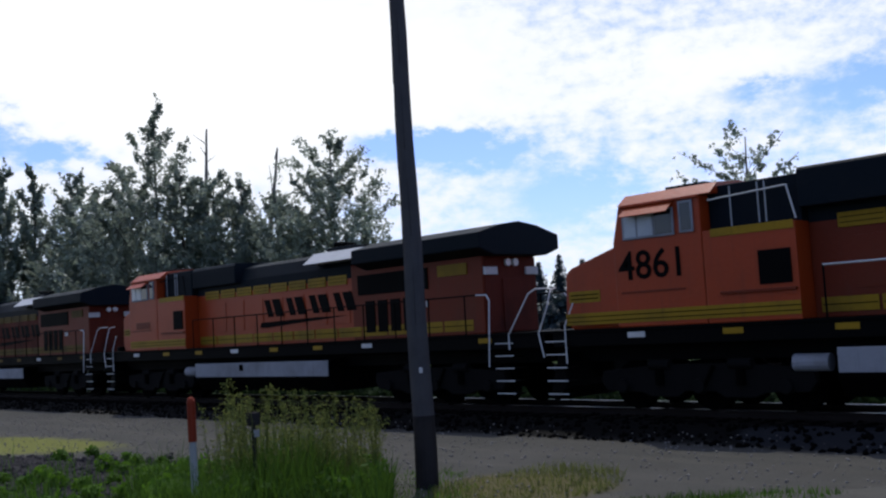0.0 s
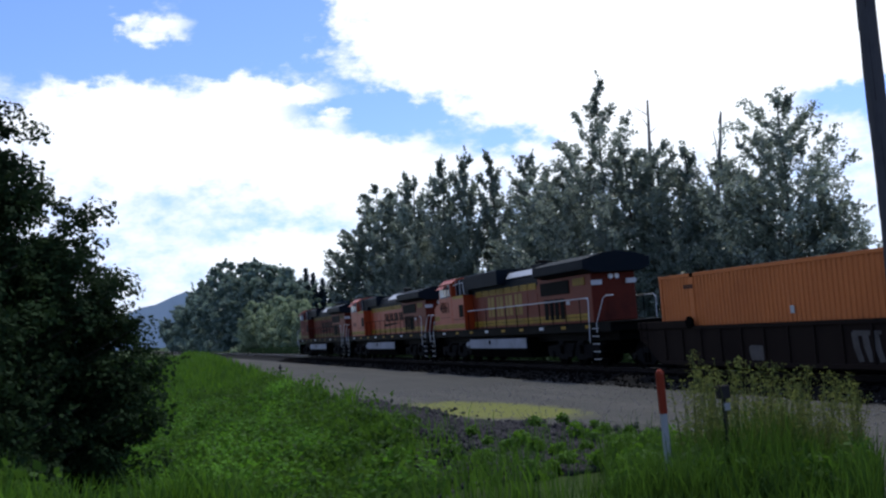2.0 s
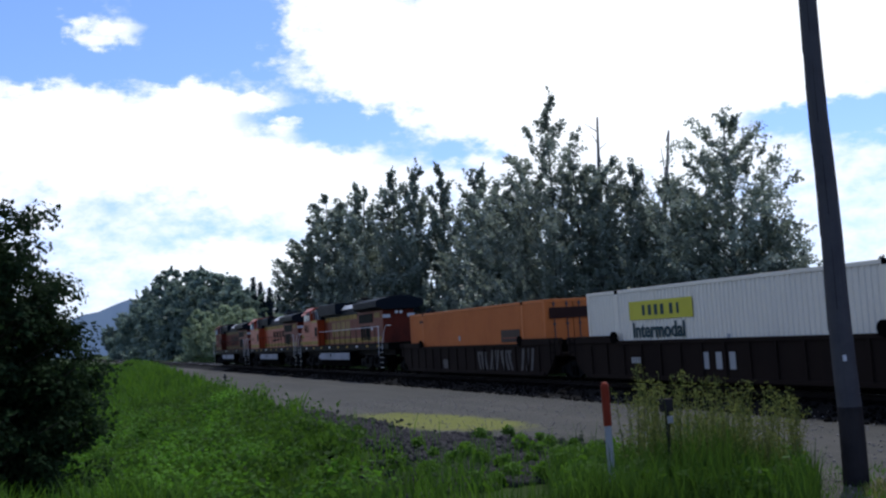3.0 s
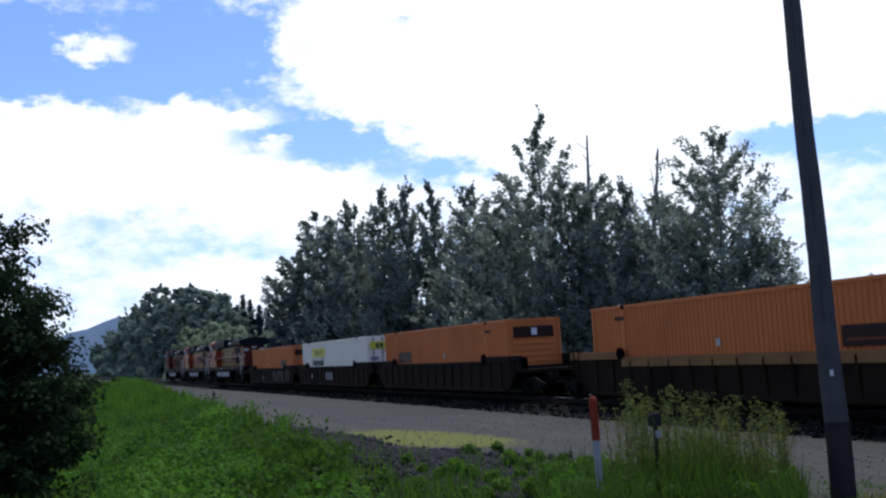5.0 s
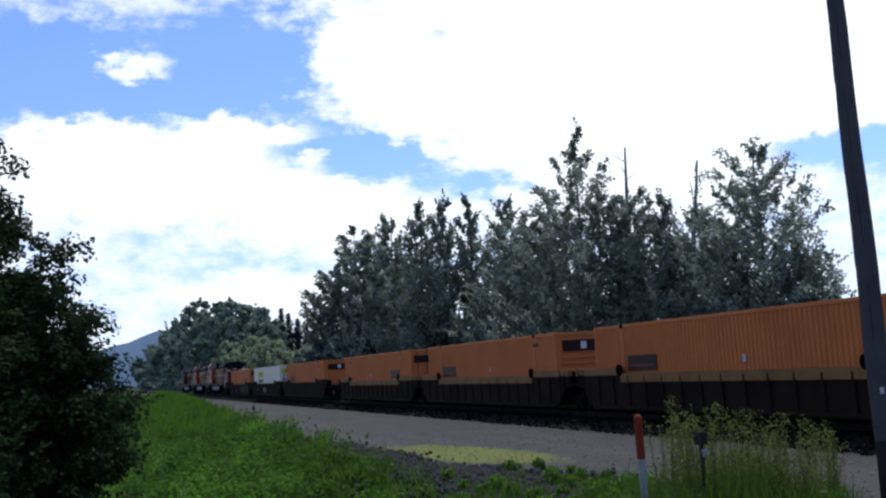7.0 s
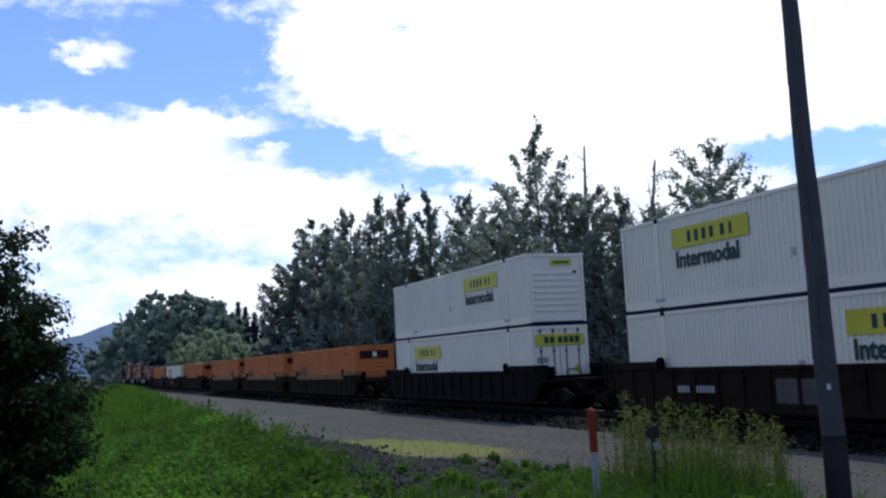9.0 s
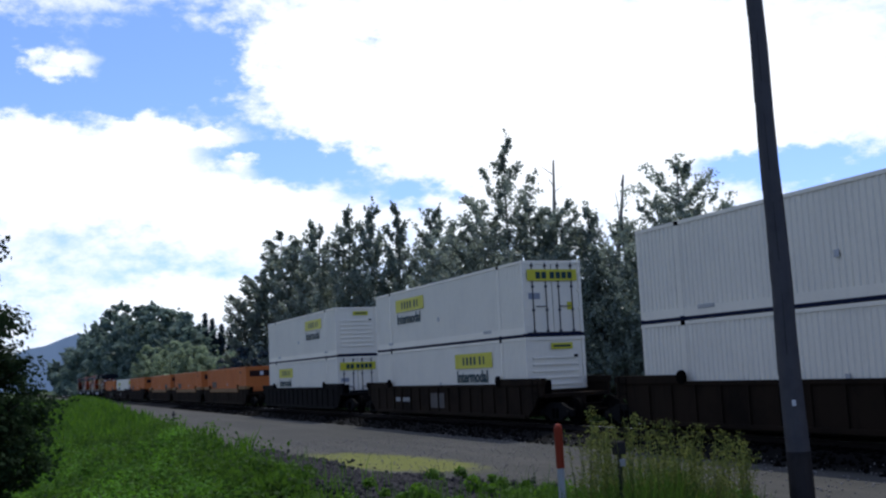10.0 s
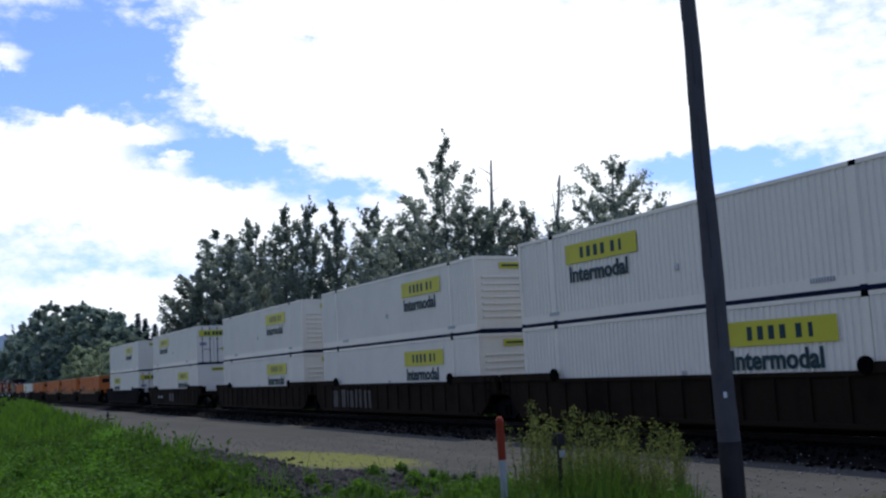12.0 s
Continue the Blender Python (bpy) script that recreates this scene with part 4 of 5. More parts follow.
def make_hill():
    """Far wooded ridge at the end of the line."""
    # The blue base colour puts distance haze onto the woods.
    m = surface("far_wooded_ridge", (0.10, 0.15, 0.215), 0.95, dirty=0.4, scale=0.02, dirt=(0.07, 0.11, 0.165))
    verts, faces = [], []
    n = 40
    for i in range(n + 1):
        a = radians(-14 + 34 * i / n)
        d = 2600
        u = -14 + 34 * i / n
        h = 112 * math.exp(-((u - 4.2) / 4.0) ** 2) + 75 * math.exp(-((u + 7) / 6.0) ** 2) + 30 + 5 * math.sin(i * 1.9) + 3 * math.sin(i * 4.3)
        verts += [(math.sin(a) * d, math.cos(a) * d, -5), (math.sin(a) * (d + 250), math.cos(a) * (d + 250), h), (math.sin(a) * (d + 900), math.cos(a) * (d + 900), -5)]
    for i in range(n):
        faces += [(3 * i, 3 * i + 3, 3 * i + 4, 3 * i + 1), (3 * i + 1, 3 * i + 4, 3 * i + 5, 3 * i + 2)]
    tagged(sheet("backdrop", verts, faces, m, smooth=True), "hazy blue wooded ridge on the horizon", "hill", kind="structure")


make_hill()

# ================= the train =================
# Each vehicle stands with its base on the rail tops; +y is the way it runs.


def wheelset(parent, y, radius, gauge=0.7525):
    bm = bmesh.new()
    rod(bm, (-0.95, 0, 0), (0.95, 0, 0), 0.09, sides=10)
    for side in (-1, 1):
        rod(bm, (side * (gauge - 0.06), 0, 0), (side * (gauge + 0.07), 0, 0), radius, radius, 28)
        rod(bm, (side * (gauge - 0.09), 0, 0), (side * (gauge - 0.06), 0, 0), radius + 0.025, radius + 0.025, 28)
        rod(bm, (side * (gauge + 0.07), 0, 0), (side * (gauge + 0.10), 0, 0), radius * 0.4, radius * 0.3, 12)
        for k in range(5):
            a = 2 * math.pi * k / 5
            c = Vector((side * (gauge + 0.085), math.cos(a) * radius * 0.62, math.sin(a) * radius * 0.62))
            rod(bm, c - Vector((side * 0.02, 0, 0)), c + Vector((side * 0.012, 0, 0)), radius * 0.1, radius * 0.1, 8)
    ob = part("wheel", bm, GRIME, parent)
    ob.matrix_basis = pose(0, y, radius)
    WHEELS.append((ob, y, radius))
    return ob


WHEELS = []


def freight_truck(vehicle, y):
    """A two-axle freight truck with cast side frames."""
    truck = part("truck", boxes((-0.9, 0.9, y - 0.22, y + 0.22, 0.45, 0.72), (-0.25, 0.25, y - 0.9, y + 0.9, 0.5, 0.62), bevel=0.03), GRIME, vehicle)
    for side in (-1, 1):
        outline = [(y - 1.15, 0.34), (y - 0.62, 0.34), (y - 0.35, 0.16), (y + 0.35, 0.16), (y + 0.62, 0.34), (y + 1.15, 0.34), (y + 1.15, 0.56), (y + 0.7, 0.66), (y + 0.4, 0.8), (y - 0.4, 0.8), (y - 0.7, 0.66), (y - 1.15, 0.56)]
        part("side_frame", extrude_x(outline, side * 1.02 - 0.07, side * 1.02 + 0.07, 0.015), TRUCK_GREY, truck)
        for k in (-0.13, 0.13):
            bm = bmesh.new()
            rod(bm, (side * 1.08, y + k, 0.24), (side * 1.08, y + k, 0.6), 0.075, 0.075, 10)
            part("spring", bm, GRIME, truck)
        for k in (-0.89, 0.89):
            bm = bmesh.new()
            rod(bm, (side * 1.05, y + k, 0.43), (side * 1.17, y + k, 0.43), 0.12, 0.1, 12)
            part("bearing_cap", bm, TRUCK_GREY, truck)
    for k in (-0.89, 0.89):
        wheelset(truck, y + k, 0.483)
    return truck


def coupler(parent, y, way):
    bm = boxes((-0.12, 0.12, min(y, y + way * 0.5), max(y, y + way * 0.5), 0.72, 0.98), bevel=0.03)
    box(bm, -0.2, 0.2, y + way * 0.5 - 0.14, y + way * 0.5 + 0.14, 0.68, 1.02)
    return part("coupler", bm, GRIME, parent)


def well_car(label, paint, rim, front_truck=True, rear_truck=True, marks=None):
    """One well unit, its middle at y = 0. The sills dip between raised ends."""
    car = thing("well_car", label, "railway wagon", "well cars of the train")
    half, low, high = 9.45, 0.24, 1.5
    for side in (-1, 1):
        x = side * 1.40
        outline = [(-8.2, low), (8.2, low), (8.75, 0.62), (9.0, 0.98), (half, 1.05), (half, high), (-half, high), (-half, 1.05), (-9.0, 0.98), (-8.75, 0.62)]
        part("side_sill", extrude_x(outline, x - 0.05, x + 0.05, 0.012), paint, car)
        part("top_chord", boxes((x - 0.10, x + 0.10, -6.0, 6.0, high - 0.31 if rim is TAN_RIM else high - 0.12, high), bevel=0.012), rim, car)
        for way in (-1, 1):
            a, b = sorted((way * 5.95, way * half))
            end = [(a, high - 0.06), (b, high - 0.06), (b, high + 0.19), (a + (0.28 if way > 0 else 0), high + 0.19)]
            if way < 0:
                end = [(a, high - 0.06), (b, high - 0.06), (b - 0.28, high + 0.19), (a, high + 0.19)]
            part("raised_chord", extrude_x(end, x - 0.11, x + 0.11, 0.012), rim, car)
        part("bottom_chord", boxes((x - 0.11, x + 0.11, -8.1, 8.1, low - 0.02, low + 0.11), bevel=0.012), paint, car)
        for k in range(15):
            y = -7.7 + k * 1.1
            part("rib", boxes((x + side * 0.05, x + side * 0.10, y - 0.045, y + 0.045, low + 0.1, high - 0.1), bevel=0.006), paint, car)
        for y in (-6.03, 6.03):
            bm = bmesh.new()
            rod(bm, (x - 0.06, y, high + 0.12), (x + 0.14 * side, y, high + 0.12), 0.2, 0.2, 16)
            part("container_guide", bm, GRIME, car)
        for way in (-1, 1):
            bm = bmesh.new()
            for i in range(4):
                rod(bm, (x + side * 0.12, way * 9.0 - 0.2, 0.5 + i * 0.32), (x + side * 0.12, way * 9.0 + 0.2, 0.5 + i * 0.32), 0.014, sides=6)
            rod(bm, (x + side * 0.12, way * 9.0 - 0.2, 0.42), (x + side * 0.12, way * 9.0 - 0.2, 1.7), 0.014, sides=6)
            rod(bm, (x + side * 0.12, way * 9.0 + 0.2, 0.42), (x + side * 0.12, way * 9.0 + 0.2, 1.7), 0.014, sides=6)
            part("ladder", bm, GRIME, car)
    part("floor", boxes((-1.3, 1.3, -7.9, 7.9, 0.25, 0.31), bevel=0.01), paint, car)
    for way in (-1, 1):
        a, b = sorted((way * 8.25, way * 9.55))
        part("end_platform", boxes((-1.38, 1.38, a, b, 0.98, 1.12), (-0.3, 0.3, a, b, 0.62, 0.99), bevel=0.02), paint, car)
        part("bulkhead", boxes((-1.35, 1.35, way * 8.2 - 0.05, way * 8.2 + 0.05, 0.3, 1.25), bevel=0.01), paint, car)
        part("hand_brake" if way < 0 else "hose_box", boxes((-1.25, -0.95, way * 9.1 - 0.16, way * 9.1 + 0.16, 1.12, 1.62), bevel=0.03), GRIME, car)
    if front_truck:
        freight_truck(car, 9.65)
    if rear_truck:
        freight_truck(car, -9.65)
    if marks:
        marks(car)
    return car


def plate_bars(parent, x, y, z, count, size, material, name="lettering_bar", step=0.75):
    """Unreadable small writing, as bars."""
    for i in range(count):
        part(name, boxes((x - 0.006, x, y - i * size * step - size * 0.28, y - i * size * step + size * 0.28, z, z + size), bevel=0.003), material, parent)


def graffiti(rows):
    """Pale sprayed strokes along the near sill: centre, half width, lean, for each stroke."""
    def put(car):
        for y, half, height, lean in rows:
            for k in (-1, 0, 1):
                c = y + k * half * 0.75
                o = [(c - 0.09 - lean, 0.42), (c + 0.10 - lean, 0.40), (c + 0.12 + lean * 0.4, 0.42 + height * 0.5), (c + 0.09 + lean, 0.42 + height), (c - 0.12 + lean, 0.40 + height), (c - 0.10 + lean * 0.2, 0.42 + height * 0.45)]
                part("sprayed_stroke", extrude_x(o, -1.462, -1.452), GRAFFITI, car)
            if lean >= 0:
                o = [(y - half, 0.42 + height * 0.9), (y + half, 0.42 + height * 0.86), (y + half, 0.46 + height), (y - half, 0.44 + height)]
                part("sprayed_stroke", extrude_x(o, -1.458, -1.453), GRAFFITI, car)
    return put


def company_marks(car):
    plate_bars(car, -1.452, 0.95, 0.6, 3, 0.5, STAKE_WHITE, "emblem_block", 1.25)
    plate_bars(car, -1.452, 5.0, 0.75, 4, 0.2, STAKE_WHITE)


def number_marks(car):
    plate_bars(car, -1.452, 5.2, 0.75, 4, 0.2, STAKE_WHITE)
    plate_bars(car, -1.452, 4.3, 0.75, 6, 0.2, STAKE_WHITE)
    part("reporting_plate", boxes((-1.458, -1.452, -0.6, 0.9, 0.5, 1.15), bevel=0.003), GRAFFITI, car, "faded grey painted panel")


def corrugated(x, y0, y1, z0, z1, pitch=0.2, depth=0.03):
    """A pressed steel side: trapezoid folds that run up and down."""
    count = int((y1 - y0) / pitch)
    step = (y1 - y0) / count
    line = []
    for i in range(count):
        y = y0 + i * step
        line += [(y, 0), (y + step * 0.3, 0), (y + step * 0.45, depth), (y + step * 0.85, depth)]
    line.append((y1, 0))
    s = 1 if x > 0 else -1
    bm = bmesh.new()
    rows = [[bm.verts.new((x - s * d, y, z)) for y, d in line] for z in (z0, z1)]
    inner = [[bm.verts.new((x - s * (d + 0.012), y, z)) for y, d in line] for z in (z0, z1)]
    for i in range(len(line) - 1):
        bm.faces.new((rows[0][i], rows[0][i + 1], rows[1][i + 1], rows[1][i]))
        bm.faces.new((inner[0][i + 1], inner[0][i], inner[1][i], inner[1][i + 1]))
        bm.faces.new((rows[1][i], rows[1][i + 1], inner[1][i + 1], inner[1][i]))
        bm.faces.new((rows[0][i + 1], rows[0][i], inner[0][i], inner[0][i + 1]))
    return bm


BOX_L, BOX_H, BOX_W = 16.15, 2.9, 2.6


def container(label, paint, trim, white):
    """A 53 foot domestic box: doors at the -y end, plain wall at the +y end; base at z = 0."""
    ob = thing("shipping_container", label, "container", "containers on the train")
    h, w, t = BOX_L / 2, BOX_W / 2, BOX_H
    for side in (-1, 1):
        x = side * w
        part("side_wall", corrugated(x - side * 0.012, -h + 0.12, h - 0.12, 0.15, t - 0.1), paint, ob)
        part("top_rail", boxes((min(x, x - side * 0.08), max(x, x - side * 0.08), -h, h, t - 0.11, t), bevel=0.01), paint, ob)
        part("lower_band", boxes((min(x - side * 0.006, x - side * 0.03), max(x - side * 0.006, x - side * 0.03), -h + 0.12, h - 0.12, 0.1, 0.36), bevel=0.004), paint, ob)
        part("bottom_rail", boxes((min(x, x - side * 0.1), max(x, x - side * 0.1), -h, h, 0.0, 0.1), bevel=0.01), trim, ob)
        for y in (-6.03, 6.03):
            part("lifting_post", boxes((min(x + side * 0.006, x - side * 0.09), max(x + side * 0.006, x - side * 0.09), y - 0.09, y + 0.09, 0.02, t - 0.01), bevel=0.01), paint, ob)
            for z in (0.0, t - 0.13):
                part("lifting_casting", boxes((min(x + side * 0.012, x - side * 0.15), max(x + side * 0.012, x - side * 0.15), y - 0.1, y + 0.1, z, z + 0.13), bevel=0.015), trim if z == 0 else GRIME, ob)
        for y in (-h + 0.07, h - 0.07):
            part("corner_post", boxes((min(x, x - side * 0.13), max(x, x - side * 0.13), y - 0.07, y + 0.07, 0.12, t - 0.1), bevel=0.012), paint, ob)
            for z in (0.0, t - 0.12):
                part("corner_casting", boxes((min(x + side * 0.008, x - side * 0.16), max(x + side * 0.008, x - side * 0.16), y - 0.09, y + 0.09, z, z + 0.12), bevel=0.015), paint if z else trim, ob)
        # signs on the side, towards the plain end
        face = x + side * 0.004
        along = -side
        turn = pose(0, 0, 0, 90, 0, 90 * side)
        if white:
            a, b = h - 6.45, h - 2.85
            sign = part("sign_panel", boxes((min(face, face + side * 0.006), max(face, face + side * 0.006), a, b, 1.84, 2.46), bevel=0.002), SIGN_YELLOW, ob, "yellow sign panel with dark lettering blocks")
            c = (a + b) / 2
            for k, (wide, gap) in enumerate(((0.13, 0.0), (0.18, 0.36), (0.19, 0.86), (0.19, 1.22), (0.19, 1.58), (0.17, 1.94))):
                y = c + along * (-1.02 + gap)
                part("lettering_block", boxes((min(face + side * 0.007, face + side * 0.012), max(face + side * 0.007, face + side * 0.012), y - wide / 2, y + wide / 2, 1.98, 2.32), bevel=0.003), SIGN_DARK, sign)
            place = pose(face + side * 0.006, c + along * 1.66, 1.27) @ turn
            letters("word", "Intermodal", 0.68, SIGN_DARK, ob, place, "dark green lettering", 0.02)
            plate_bars(ob, face + side * 0.008 if side < 0 else face + 0.012, 6.3, 0.28, 7, 0.11, STEEL_ROD)
            plate_bars(ob, face + side * 0.008 if side < 0 else face + 0.012, -4.6, 0.28, 9, 0.11, STEEL_ROD)
            part("vent", boxes((min(face, face + side * 0.02), max(face, face + side * 0.02), -0.1, 0.06, 1.1, 1.28), bevel=0.006), STEEL_ROD, ob)
        else:
            sign = part("sign_panel", boxes((min(face, face + side * 0.006), max(face, face + side * 0.006), -h + 2.35, -h + 4.25, 1.25, 1.78), bevel=0.002), SIGN_DARK_BROWN, ob, "dark brown sign panel")
            part("sign_stripe", boxes((min(face + side * 0.007, face + side * 0.01), max(face + side * 0.007, face + side * 0.01), -h + 2.5, -h + 4.1, 1.40, 1.46), bevel=0.001), DULL_ORANGE, sign)
            plate_bars(ob, face + side * 0.008 if side < 0 else face + 0.012, h - 1.6, 2.4, 6, 0.13, SIGN_DARK_BROWN)
            part("vent", boxes((min(face, face + side * 0.02), max(face, face + side * 0.02), 0.9, 1.08, 1.4, 1.62), bevel=0.006), STEEL_ROD, ob)
    part("roof", boxes((-w + 0.05, w - 0.05, -h + 0.03, h - 0.03, t - 0.05, t - 0.012), bevel=0.006), paint, ob)
    part("underframe", boxes((-w + 0.1, w - 0.1, -h + 0.05, h - 0.05, 0.04, 0.14), bevel=0.01), trim, ob)
    # door end
    for side in (-1, 1):
        a, b = sorted((side * 0.015, side * (w - 0.13)))
        door = part("door", boxes((a, b, -h + 0.03, -h + 0.09, 0.16, t - 0.14), bevel=0.008), paint, ob)
        for x in (0.28, 0.86):
            bm = bmesh.new()
            rod(bm, (side * x, -h + 0.005, 0.1), (side * x, -h + 0.005, t - 0.08), 0.022, sides=8)
            for z in (0.2, 1.0, 1.9, 2.7):
                box(bm, side * x - 0.05, side * x + 0.05, -h - 0.02, -h + 0.03, z - 0.04, z + 0.04)
            part("lock_rod", bm, DOOR_ROD, door)
        part("door_handle", boxes((min(side * 0.28, side * 0.75), max(side * 0.28, side * 0.75), -h - 0.02, -h + 0.01, 1.12, 1.16), bevel=0.006), DOOR_ROD, door)
        for z in (0.4, 1.0, 1.7, 2.4):
            part("hinge", boxes((min(side * (w - 0.2), side * (w - 0.02)), max(side * (w - 0.2), side * (w - 0.02)), -h - 0.01, -h + 0.03, z, z + 0.09), bevel=0.008), paint, door)
    for z0, z1 in ((0.0, 0.16), (t - 0.14, t)):
        part("end_rail", boxes((-w + 0.1, w - 0.1, -h + 0.005, -h + 0.1, z0, z1), bevel=0.01), trim if z0 == 0 else paint, ob)
        part("end_rail", boxes((-w + 0.1, w - 0.1, h - 0.1, h - 0.005, z0, z1), bevel=0.01), trim if z0 == 0 else paint, ob)
    plate = SIGN_YELLOW if white else SIGN_DARK_BROWN
    sign = part("door_sign", boxes((-1.1, 1.1, -h - 0.03, -h - 0.024, 2.12, 2.56), bevel=0.002), plate, ob, "sign strip across the doors")
    if white:
        for k in range(6):
            part("lettering_block", boxes((-0.72 + k * 0.26 + (0.1 if k > 1 else 0), -0.52 + k * 0.26 + (0.1 if k > 1 else 0), -h - 0.036, -h - 0.03, 2.2, 2.46), bevel=0.002), SIGN_DARK, sign)
        part("placard", boxes((0.62, 0.9, -h + 0.02, -h + 0.028, 1.0, 1.3), bevel=0.002), SIGN_YELLOW, ob)
        part("dark_panel", boxes((-1.05, -0.55, -h + 0.02, -h + 0.028, 1.42, 1.66), bevel=0.002), TANK_GREY, ob)
    # plain end with pressed ribs
    part("front_wall", boxes((-w + 0.12, w - 0.12, h - 0.09, h - 0.04, 0.15, t - 0.13), bevel=0.008), paint, ob)
    for k in range(7):
        z = 0.55 + k * 0.25
        part("wall_rib", boxes((-w + 0.32, w - 0.3, h - 0.045, h - 0.005, z, z + 0.1), bevel=0.03), paint, ob)
    small = part("front_sign", boxes((-0.75, 0.2, h - 0.005, h + 0.002, 2.42, 2.66) if white else (-0.95, 0.95, h - 0.005, h + 0.002, 2.1, 2.58), bevel=0.002), plate, ob, "small sign on the plain end")
    if not white:
        part("sign_patch", boxes((-0.16, 0.1, h + 0.003, h + 0.006, 2.2, 2.5), bevel=0.002), RAIL_WHITE, small)
    else:
        part("sign_patch", boxes((-0.65, 0.1, h + 0.003, h + 0.006, 2.5, 2.58), bevel=0.001), SIGN_DARK, small)
    part("plug_box", boxes((-0.95, -0.8, h - 0.02, h + 0.02, 2.1, 2.2), bevel=0.01), GRIME, ob)
    return ob


SIGN_DARK_BROWN = surface("dark_brown_sign_film", (0.022, 0.007, 0.005), 0.5, dirty=0.2)


# ---- locomotives ----


def loco_truck(loco, y):
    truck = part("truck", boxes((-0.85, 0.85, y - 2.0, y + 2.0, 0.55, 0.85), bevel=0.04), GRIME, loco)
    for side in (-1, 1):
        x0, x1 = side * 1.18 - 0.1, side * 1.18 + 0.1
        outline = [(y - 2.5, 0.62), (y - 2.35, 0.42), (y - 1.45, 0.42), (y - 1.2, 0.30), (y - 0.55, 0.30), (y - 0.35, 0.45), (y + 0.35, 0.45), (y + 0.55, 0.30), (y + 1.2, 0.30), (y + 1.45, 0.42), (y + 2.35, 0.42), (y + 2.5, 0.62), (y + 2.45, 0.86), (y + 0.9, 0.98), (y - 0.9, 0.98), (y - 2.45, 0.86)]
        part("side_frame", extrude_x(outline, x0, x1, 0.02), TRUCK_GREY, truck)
        for k in (-1.9, 0.0, 1.9):
            bm = bmesh.new()
            rod(bm, (side * 1.24, y + k, 0.53), (side * 1.38, y + k, 0.53), 0.17, 0.14, 14)
            part("bearing_cap", bm, TRUCK_GREY, truck)
        for k in (-0.95, 0.95):
            bm = bmesh.new()
            rod(bm, (side * 1.26, y + k - 0.25, 0.98), (side * 1.26, y + k + 0.25, 0.98), 0.11, 0.11, 12)
            part("brake_cylinder", bm, TRUCK_GREY, truck)
            bm = bmesh.new()
            rod(bm, (side * 1.3, y + k, 0.56), (side * 1.3, y + k, 0.9), 0.1, 0.1, 12)
            part("spring", bm, GRIME, truck)
        bm = bmesh.new()
        rod(bm, (side * 1.3, y - 0.35, 0.95), (side * 1.33, y - 0.1, 0.5), 0.04, sides=8)
        part("damper", bm, GRIME, truck)
    for k in (-1.9, 0.0, 1.9):
        wheelset(truck, y + k, 0.53)


